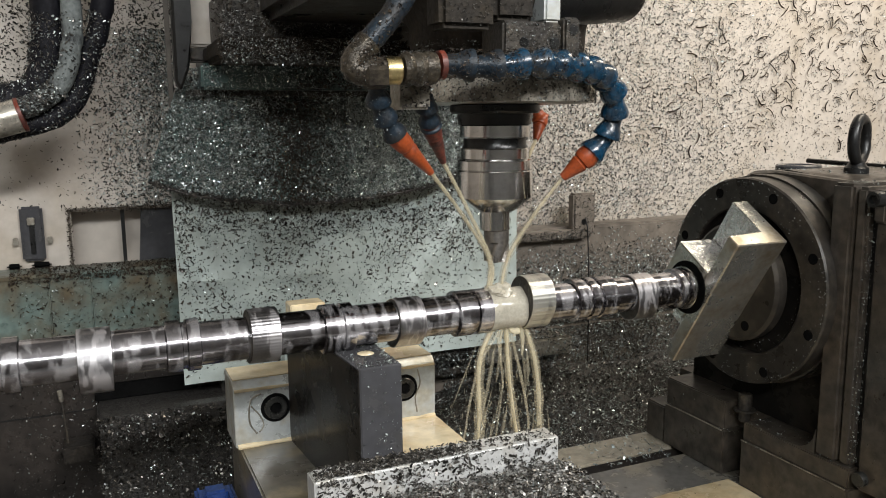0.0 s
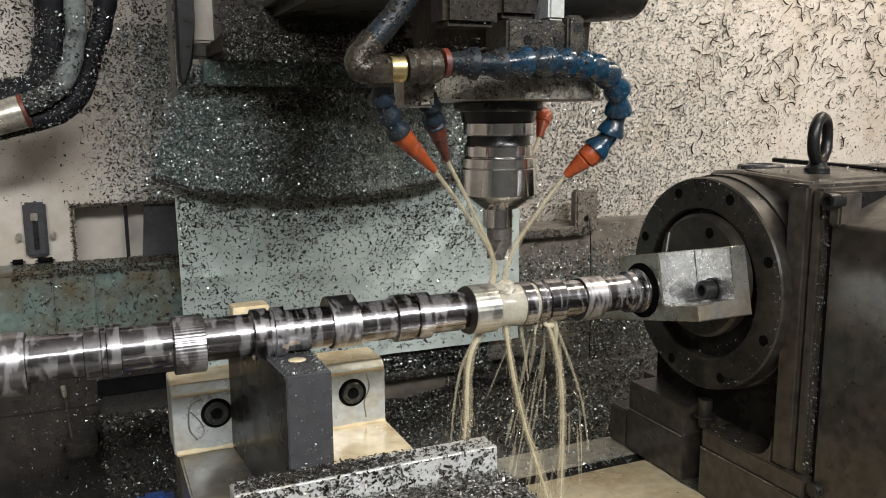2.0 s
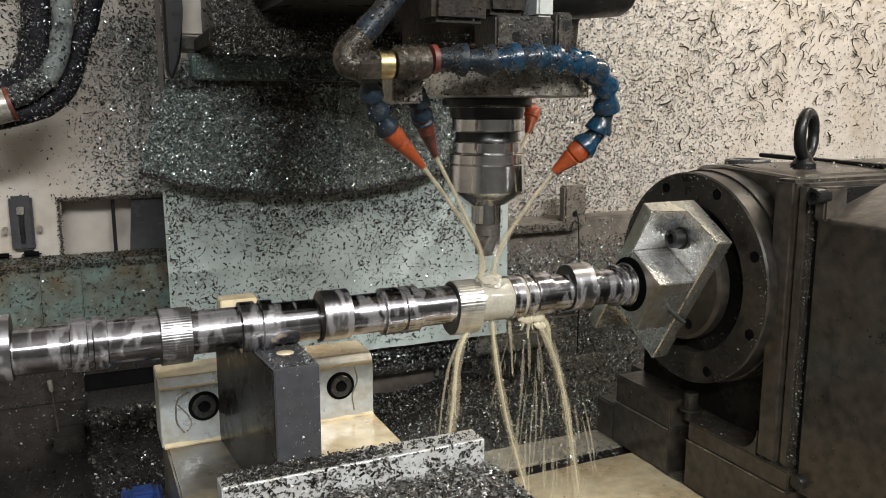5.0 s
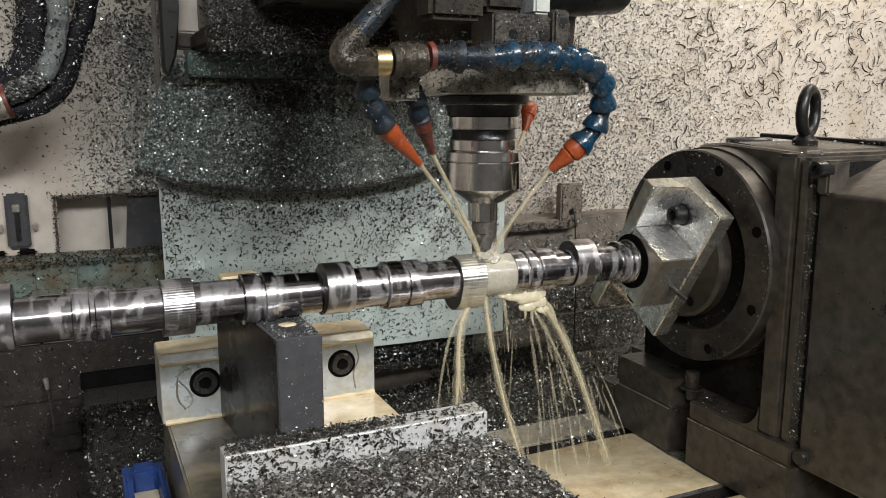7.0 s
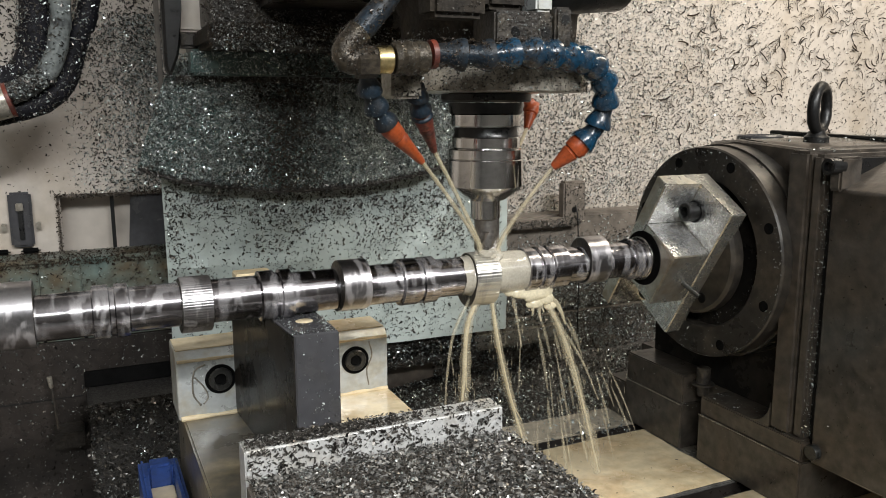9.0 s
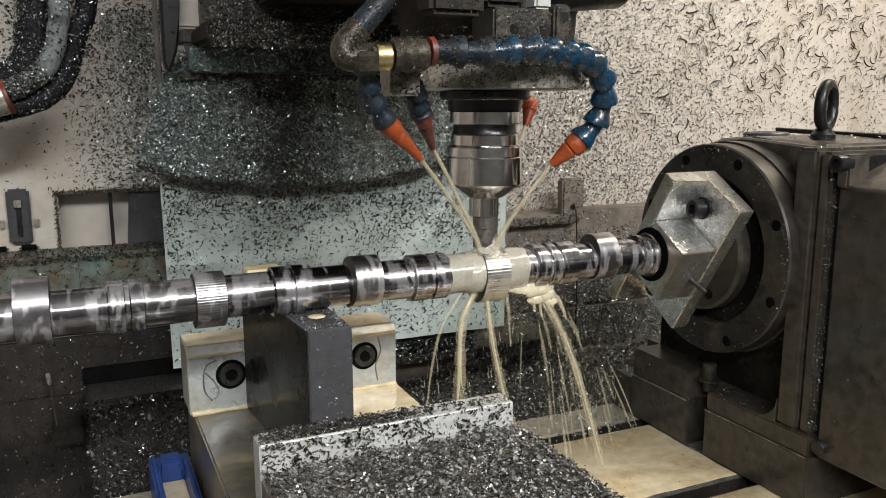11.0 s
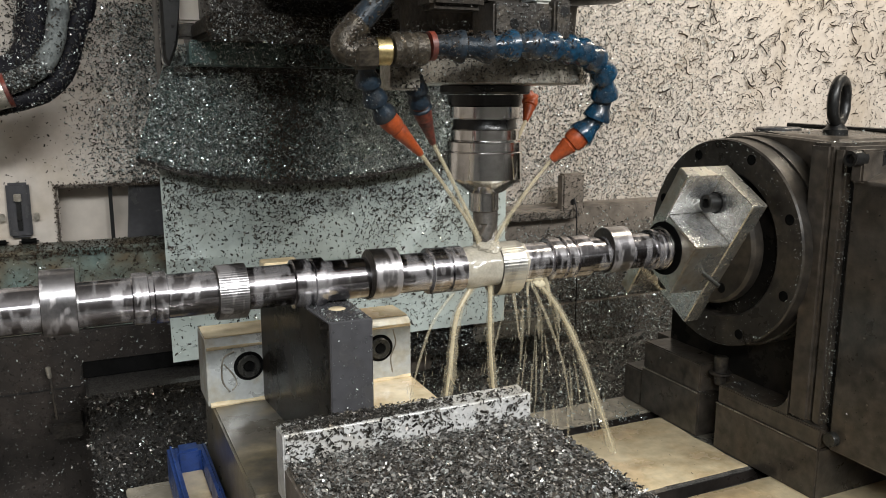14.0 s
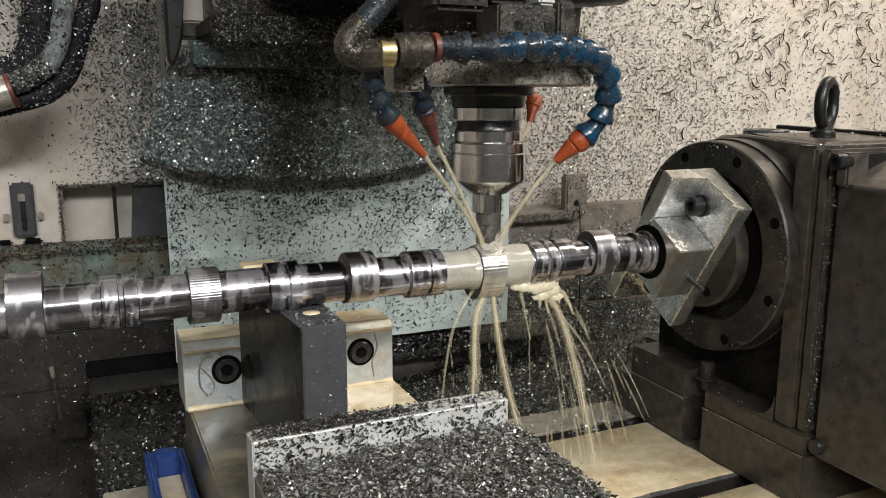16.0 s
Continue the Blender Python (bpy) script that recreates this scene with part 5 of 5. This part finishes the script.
flakes("sheet_chips", on_wall(rng, 6500, 0.10, 0.59, -0.345, -0.08, sheet_face, lambda x, z: (1 if z > -0.17 else 0.35) * (0.4 + 0.6 * (noise.noise((x * 14, z * 14, 5)) > -0.1))), 0.0017, 0.0048, CHIPS, "glinting chips spattered on the pale sheet", flat=0.9, seed=12)
flakes("trough_chips", on_wall(rng, 24000, 0.50, 1.1, -0.45, -0.19, lambda x, z: 1.149 if z > -0.357 else 1.139, lambda x, z: 0.08 + 0.92 * min(1, max(0, (-0.215 - z) / 0.05))), 0.0019, 0.0056, CHIPS, "steel chips stuck to the trough casting", flat=0.9, seed=13)
flakes("trough_chips", on_wall(rng, 14000, 0.50, 1.1, -0.45, -0.19, lambda x, z: 1.1485 if z > -0.357 else 1.1385, lambda x, z: 0.05 + 0.95 * min(1, max(0, (-0.215 - z) / 0.05))), 0.0022, 0.006, DARKCHIPS, "dark chips stuck to the trough casting", flat=0.9, seed=42)
flakes("casting_chips", on_wall(rng, 4200, 0.19, 0.56, -0.40, -0.30, 1.0993) + on_wall(rng, 450, 0.38, 0.72, -0.392, -0.363, 1.0993) + on_level(rng, 1500, 0.39, 0.72, 1.10, 1.149, -0.3618), 0.002, 0.0058, DARKCHIPS, "dark wet chips on the casting under the sheet", flat=0.9, seed=56)
flakes("casting_chips", on_wall(rng, 2600, 0.19, 0.56, -0.40, -0.30, 1.0990) + on_wall(rng, 700, 0.38, 0.72, -0.392, -0.363, 1.0990) + on_level(rng, 1200, 0.39, 0.72, 1.10, 1.149, -0.3615), 0.0016, 0.005, CHIPS, "glinting chips on the casting under the sheet", flat=0.9, seed=57)
flakes("hook_chips", on_wall(rng, 260, 0.737, 0.78, -0.2, -0.13, 1.1293) + on_wall(rng, 900, 0.56, 0.77, -0.205, -0.19, 1.1275), 0.0018, 0.0048, DARKCHIPS, "dark chips on the hook plate and rail", flat=0.7, seed=58)
flakes("ledge_chips", on_wall(rng, 1500, -0.10, 0.12, -0.30, -0.196, 1.1268, lambda x, z: 1 if z > -0.206 else 0.12) + on_level(rng, 900, -0.10, 0.12, 1.13, 1.19, -0.1975), 0.0018, 0.005, CURLS, "rusty dark chips on the green ledge", flat=0.8, seed=54)
flakes("ledge_chips", on_wall(rng, 420, -0.10, 0.12, -0.30, -0.2, 1.1288), 0.0014, 0.004, CHIPS, "chips on the green ledge", flat=0.8, seed=14)
flakes("apron_chips", on_wall(rng, 5200, -0.12, 0.3, -0.62, -0.31, 1.1345), 0.0018, 0.005, DARKCHIPS, "dark wet chips on the apron", flat=0.9, seed=55)
flakes("apron_chips", on_wall(rng, 1700, -0.12, 0.3, -0.62, -0.31, 1.1345), 0.0012, 0.004, CHIPS, "chips on the dark apron", flat=0.8, seed=15)
flakes("guard_chips", on_wall(rng, 7500, -0.012, 0.26, -0.66, -0.360, 1.0195) + on_wall(rng, 1500, -0.010, 0.28, -0.392, -0.374, 1.0495), 0.0035, 0.0085, DARKCHIPS, "wet dark chips covering the rubber guard", flat=1.0, seed=16)
flakes("guard_chips", on_wall(rng, 2600, -0.010, 0.26, -0.66, -0.362, 1.0165, lambda x, z: 0.5 + noise.noise((x * 30, z * 30, 8))), 0.0016, 0.005, CHIPS, "glinting chips on the rubber guard", flat=1.0, seed=17)
flakes("heap_chips", on_level(rng, 13000, 0.31, 1.1, 0.86, 1.13, lambda x, y: heap_height(x, y) + 0.004), 0.003, 0.008, DARKCHIPS, "wet dark chips on the sump heap", flat=1.0, seed=18)
flakes("heap_chips", on_level(rng, 20000, 0.31, 1.1, 0.86, 1.13, lambda x, y: heap_height(x, y) + 0.007), 0.0022, 0.006, CHIPS, "glinting chips on the sump heap", flat=1.0, seed=19)
riding(flakes("carriage_chips", on_level(rng, 9000, 0.086, 0.308, 0.36, 0.5655, lambda x, y: -0.2768 + 0.0035 * rng.random()), 0.002, 0.0062, GREYCHIPS, "layer of dull grey chips lying on the vise carriage", flat=0.6, seed=65))
riding(flakes("carriage_chips", on_level(rng, 11000, 0.086, 0.308, 0.36, 0.5655, lambda x, y: -0.2775 + 0.0035 * rng.random()), 0.002, 0.0055, DARKCHIPS, "layer of dark chips lying on the vise carriage", flat=0.7, seed=20))
riding(flakes("carriage_chips", on_level(rng, 4500, 0.086, 0.308, 0.36, 0.5655, lambda x, y: -0.2770 + 0.0030 * rng.random()), 0.0012, 0.0040, CHIPS, "glinting chips lying on the vise carriage", flat=0.8, seed=21))
riding(flakes("jaw_chips", on_wall(rng, 900, 0.086, 0.301, -0.278, -0.254, 0.5668, lambda x, z: 0.35 + 0.65 * (noise.noise((x * 40, z * 60, 6)) > 0.0)), 0.0018, 0.0058, DARKCHIPS, "dark chips stuck to the sliding jaw's face", flat=0.4, seed=22))
riding(flakes("jaw_chips", on_level(rng, 2300, 0.086, 0.301, 0.568, 0.591, -0.2532, lambda x, y: max(0.12, 1 - 2.2 * abs((x - 0.086) / 0.215 - 0.3)) * (1 if y < 0.585 else 0.5)), 0.0018, 0.005, DARKCHIPS, "dark chips heaped on the sliding jaw", flat=0.8, seed=23))
riding(flakes("block_chips", on_wall(rng, 150, 0.133, 0.1695, -0.31, -0.181, 0.5998) + on_level(rng, 420, 0.131, 0.1695, 0.601, 0.72, -0.1796, lambda x, y: 0.25 + 0.75 * (x > 0.162 or y < 0.612)), 0.001, 0.003, CHIPS, "fine chips on the support block", flat=0.8, seed=33))
riding(flakes("table_chips", on_level(rng, 240, 0.31, 0.60, 0.76, 0.835, -0.4018, lambda x, y: 1 if x > 0.5 else 0.2), 0.002, 0.007, CHIPS, "chips on the table edge", flat=0.9, seed=24))
riding(flakes("table_chips", on_level(rng, 150, 0.42, 0.60, 0.43, 0.758, -0.4018, lambda x, y: 0.2 + 0.8 * (noise.noise((x * 18, y * 18, 2)) > 0.1) if not 0.583 < y < 0.606 else 0), 0.0012, 0.004, CURLS, "dark chips drifting in the coolant on the table", flat=0.4, seed=60))
riding(flakes("chip_tangle", [((0.553 + rng.gauss(0, 0.006), 0.769 + rng.gauss(0, 0.004), -0.4016 + 0.006 * rng.random()), (0, -0.5, 1)) for _ in range(22)], 0.007, 0.014, CHIPS, "tangle of bright curled chips caught at the table slot", curl=1.7, flat=0.9, seed=73))
riding(flakes("casing_chips", [((0.6158, rng.uniform(0.26, 0.518), rng.uniform(-0.33, -0.085)), (-1, 0, 0)) for _ in range(700)] + [((0.6065, rng.uniform(0.525, 0.663), rng.uniform(-0.40, -0.33)), (-1, 0, 0)) for _ in range(90)], 0.0008, 0.0028, DARKCHIPS, "specks of wet chips on the rotary table's casing", flat=0.6, seed=61))
riding(flakes("rotary_chips", on_level(rng, 320, 0.65, 0.90, 0.57, 0.70, -0.0405), 0.0015, 0.004, CHIPS, "fine chips on the rotary table's top", flat=0.6, seed=25))
groove_places = []
for _ in range(1000):
    a, q = rng.uniform(0, 6.283), rng.uniform(0.067, 0.080)
    if rng.random() < 0.35 + 0.65 * (math.sin(a) < 0.1):
        groove_places.append(((XR + 0.0135, AX + q * math.cos(a), AZ + q * math.sin(a)), (-1, 0, 0)))
for _ in range(420):
    a, q = rng.uniform(0, 6.283), rng.choice((rng.uniform(0.083, 0.112), rng.uniform(0.108, 0.1135)))
    groove_places.append(((XR, AX + q * math.cos(a), AZ + q * math.sin(a)), (-1, 0, 0)))
riding(flakes("groove_chips", groove_places, 0.0009, 0.0026, CHIPS, "fine chips packed in the clamping ring's groove", flat=0.9, seed=44))
riding(flakes("base_chips", [((rng.uniform(0.607, 0.64), rng.uniform(0.525, 0.795), z), (0, 0, 1)) for z in (-0.346, -0.3255) for _ in range(220)] + [((rng.uniform(0.616, 0.66), rng.uniform(0.527, 0.566), -0.0455), (0, 0, 1)) for _ in range(70)], 0.001, 0.003, CHIPS, "fine chips on the rotary table's foot", flat=0.8, seed=45))
riding(flakes("seam_chips", [((0.6145 + 0.002 * rng.random(), rng.uniform(0.520, 0.530), rng.uniform(-0.32, -0.06)), (-1, 0, 0)) for _ in range(420)], 0.001, 0.0028, CHIPS, "fine chips along the rotary table's seam", flat=0.8, seed=26))
for pts, r, n in ((CONDUITS[0][0][1:], 0.0185, 620), (CONDUITS[1][0][4:], 0.0115, 420), (CONDUITS[1][0][1:5], 0.0115, 70), (CONDUITS[2][0][1:], 0.0125, 560)):
    flakes("conduit_chips", on_pipe(rng, n, pts, r), 0.0016, 0.0048, CHIPS, "glinting chips crusted on the conduit", flat=0.8, seed=27 + n)
    flakes("conduit_chips", on_pipe(rng, int(n * 1.6), pts, r), 0.002, 0.0055, DARKCHIPS, "dark chips crusted on the conduit", flat=0.8, seed=43 + n)
head_places = []
for _ in range(4200):
    a = rng.uniform(math.pi * 1.05, math.pi * 1.95)
    z = rng.choice((rng.uniform(0.009, 0.028), rng.uniform(0.029, 0.06)))
    r = 0.0907 if z < 0.0285 else 0.0845
    head_places.append(((SX - 0.002 + r * math.cos(a), SY + r * math.sin(a), z), (math.cos(a), math.sin(a), 0)))
flakes("head_chips", head_places[:2600], 0.001, 0.003, DARKCHIPS, "fine dark chips crusted on the spindle nose", flat=0.9, seed=53)
flakes("head_chips", head_places[2600:], 0.0007, 0.0022, CHIPS, "fine chips crusted on the spindle nose", flat=0.9, seed=28)
flakes("elbow_chips", on_pipe(rng, 420, ELBOW, 0.0098) + on_pipe(rng, 260, FEED[:4], 0.0085), 0.0007, 0.0021, DARKCHIPS, "fine dark chips crusted on the pipe elbow", flat=0.8, seed=30)
flakes("elbow_chips", on_pipe(rng, 700, FEED[:5], 0.0086) + on_pipe(rng, 300, ELBOW, 0.0099), 0.0009, 0.003, CURLS, "rusty brown chips crusted on the coolant supply", flat=0.9, seed=66)
flakes("elbow_chips", on_pipe(rng, 130, ELBOW, 0.0098), 0.0006, 0.0016, CHIPS, "fine glinting chips on the pipe elbow", flat=0.8, seed=50)
grime = on_wall(rng, 420, 0.301, 0.351, 0.046, 0.069, 0.5605) + on_wall(rng, 130, 0.353, 0.367, 0.043, 0.073, 0.5575) + on_wall(rng, 420, 0.246, 0.289, 0.063, 0.10, 0.5545) + on_wall(rng, 160, 0.296, 0.329, 0.072, 0.10, 0.5645)
flakes("block_chips", grime, 0.0007, 0.0022, DARKCHIPS, "fine dark chips crusted on the coolant block", flat=1.0, seed=31)
flakes("block_chips", on_wall(rng, 200, 0.301, 0.351, 0.046, 0.069, 0.5605) + on_wall(rng, 60, 0.353, 0.367, 0.043, 0.073, 0.5575), 0.0006, 0.0017, CHIPS, "fine glinting chips on the coolant block", flat=1.0, seed=51)
for y_, z0, z1, n in ((0.8995, 0.062, 0.085, 2600), (0.9295, 0.085, 0.14, 1400)):
    flakes("arm_chips", on_wall(rng, n, 0.137, 0.40, z0, z1, y_ - 0.0005), 0.0014, 0.0042, CURLS, "rusty brown chips caked on the head's arm", flat=1.0, seed=67)
    flakes("arm_chips", on_wall(rng, n, 0.137, 0.40, z0, z1, y_), 0.0014, 0.004, DARKCHIPS, "fine dark chips caked on the head's arm", flat=1.0, seed=32)
flakes("arm_chips", on_wall(rng, 1100, 0.142, 0.30, 0.086, 0.115, 0.9288) + on_wall(rng, 900, 0.142, 0.34, 0.063, 0.084, 0.8988), 0.0012, 0.0036, GREYCHIPS, "dull chips caked on the head's arm", flat=1.0, seed=69)
flakes("arm_chips", on_wall(rng, 900, 0.142, 0.358, 0.063, 0.084, 0.8985), 0.001, 0.003, CHIPS, "fine glinting chips on the head's arm", flat=1.0, seed=47)
flakes("tab_chips", on_wall(rng, 160, 0.221, 0.245, 0.003, 0.024, 0.5745), 0.001, 0.0032, DARKCHIPS, "dark chips on the spindle nose tab", flat=0.7, seed=48)
flakes("hose_chips", [((Vector(on_ray(0.199 + rng.gauss(0, 0.006), rng.uniform(-0.02, 0.02), 0.56)) + Vector((0, rng.uniform(0, 0.006), 0))), (0, -1, 0)) for _ in range(120)], 0.0005, 0.0014, CHIPS, "fine chips on the grimy coolant hose", flat=0.9, seed=49)
flakes("manifold_chips", on_pipe(rng, 900, BLUE_LINE[:4], 0.0108) + on_pipe(rng, 420, BLUE_LINE[:3], 0.0112), 0.0008, 0.003, CURLS, "rusty brown crust of chips on the coolant hose", flat=1.0, seed=68)
flakes("manifold_chips", on_pipe(rng, 420, BLUE_LINE[:6], 0.0108) + on_pipe(rng, 420, BLUE_LINE[:3], 0.0108) + on_pipe(rng, 300, [on_ray(0.2155, 0.0315, 0.552), on_ray(0.242, 0.033, 0.552)], 0.0122), 0.0006, 0.0019, DARKCHIPS, "fine dark chips stuck on the coolant hose", flat=1.0, seed=29)
flakes("manifold_chips", on_pipe(rng, 420, BLUE_LINE, 0.0108) + on_pipe(rng, 120, [on_ray(0.2155, 0.0315, 0.552), on_ray(0.242, 0.033, 0.552)], 0.0124), 0.0005, 0.0015, CHIPS, "fine glinting chips stuck on the coolant hose", flat=1.0, seed=52)

# ---- motion ----
# seconds, shift of the table along its length, and up
TABLE = [(0.0, 0.0569, -0.0236), (0.25, 0.0390, -0.0236), (0.5, 0.0212, -0.0236), (0.75, 0.0042, -0.0236), (0.9, -0.0037, -0.0236), (1.0, -0.0051, -0.0236), (1.2, -0.0056, -0.0236), (4.0, -0.0056, -0.0236),
         (4.8, -0.0056, -0.0236), (5.0, -0.0056, -0.0215), (5.6, -0.0056, -0.0020), (5.8, -0.0056, 0.0), (6.0, -0.0054, 0.0), (6.5, -0.0030, 0.0), (7.0, 0.0, 0.0), (9.0, 0.0119, 0.0), (11.5, 0.0269, 0.0),
         (13.5, 0.0390, 0.0), (15.0, 0.0482, 0.0), (15.08, 0.0485, 0.0), (15.2, 0.0450, 0.0), (15.5, 0.0346, 0.0), (16.0, 0.0169, 0.0)]
# seconds, turn of the work about its axis in degrees
TURN = [(0.0, -148.0), (1.0, -148.0), (1.12, -146.0), (1.7, -116.4), (2.3, -87.5), (3.0, -51.4), (3.5, -27.3), (4.0, -3.9), (4.55, 23.5), (4.75, 31.0), (4.9, 32.0), (16.0, 32.0)]


def between(rows, t):
    for a, b in zip(rows, rows[1:]):
        if a[0] <= t <= b[0]:
            s = (t - a[0]) / (b[0] - a[0])
            return [p + (q - p) * s for p, q in zip(a[1:], b[1:])]
    return list(rows[-1][1:])


def settle_things():
    """Put the origin of each thing at its base, or on its axis, without moving its parts."""
    bpy.context.view_layer.update()
    for ob, origin in THINGS:
        if origin:
            base = Vector((origin[0], origin[1], origin[2] + H))
        else:
            pts = [v.co for c in ob.children for v in c.data.vertices]
            lo = Vector([min(p[k] for p in pts) for k in range(3)])
            hi = Vector([max(p[k] for p in pts) for k in range(3)])
            base = Vector(((lo.x + hi.x) / 2, (lo.y + hi.y) / 2, lo.z))
        ob.location = base
        for c in ob.children:
            c.location = -base


def motions():
    for ob in MOVED:
        base = ob.location.copy()
        walk(ob, [(t, Matrix.Translation(base + Vector((dx, 0, dz)))) for t, dx, dz in TABLE])
    # the pool spreads over the rail during the first second
    spread = [(0.0, -0.078), (0.3, -0.062), (0.6, -0.035), (0.9, -0.012), (1.3, 0.0), (16.0, 0.0)]
    base = flood.location.copy()
    stamps = sorted({t for t, *_ in TABLE} | {t for t, _ in spread})
    walk(flood, [(t, Matrix.Translation(base + Vector((between(TABLE, t)[0], between(spread, t)[0], between(TABLE, t)[1])))) for t in stamps])
    stamps = sorted({t for t, *_ in TABLE} | {t for t, _ in TURN})
    for ob in TURNED:
        base = ob.location.copy()
        rows = []
        for t in stamps:
            dx, dz = between(TABLE, t)
            rows.append((t, Matrix.Translation(base + Vector((dx, 0, dz))) @ Matrix.Rotation(radians(between(TURN, t)[0]), 4, "X")))
        walk(ob, rows)
    # the faceplate turns inside the rotary table
    axis = Vector((0, AX, AZ + H)) - rot.location
    rows = []
    for t, a in TURN:
        m = Matrix.Translation(axis) @ Matrix.Rotation(radians(a), 4, "X") @ Matrix.Translation(-axis) @ Matrix.Translation(-rot.location)
        rows.append((t, m))
    walk(plate, rows)
    for ob, rows in FLOWING:
        base = ob.location.copy()
        stamps = sorted({r[0] for r in rows} | {4.8, 5.0, 5.6, 5.8})
        keyed = []
        for t in stamps:
            dx, tilt, lean, *rise = between(rows, t)
            keyed.append((t, Matrix.Translation(base + Vector((dx, 0, between(TABLE, t)[1] + sum(rise)))) @ pose(0, 0, 0, tilt, lean, 0)))
        walk(ob, keyed)


settle_things()
motions()
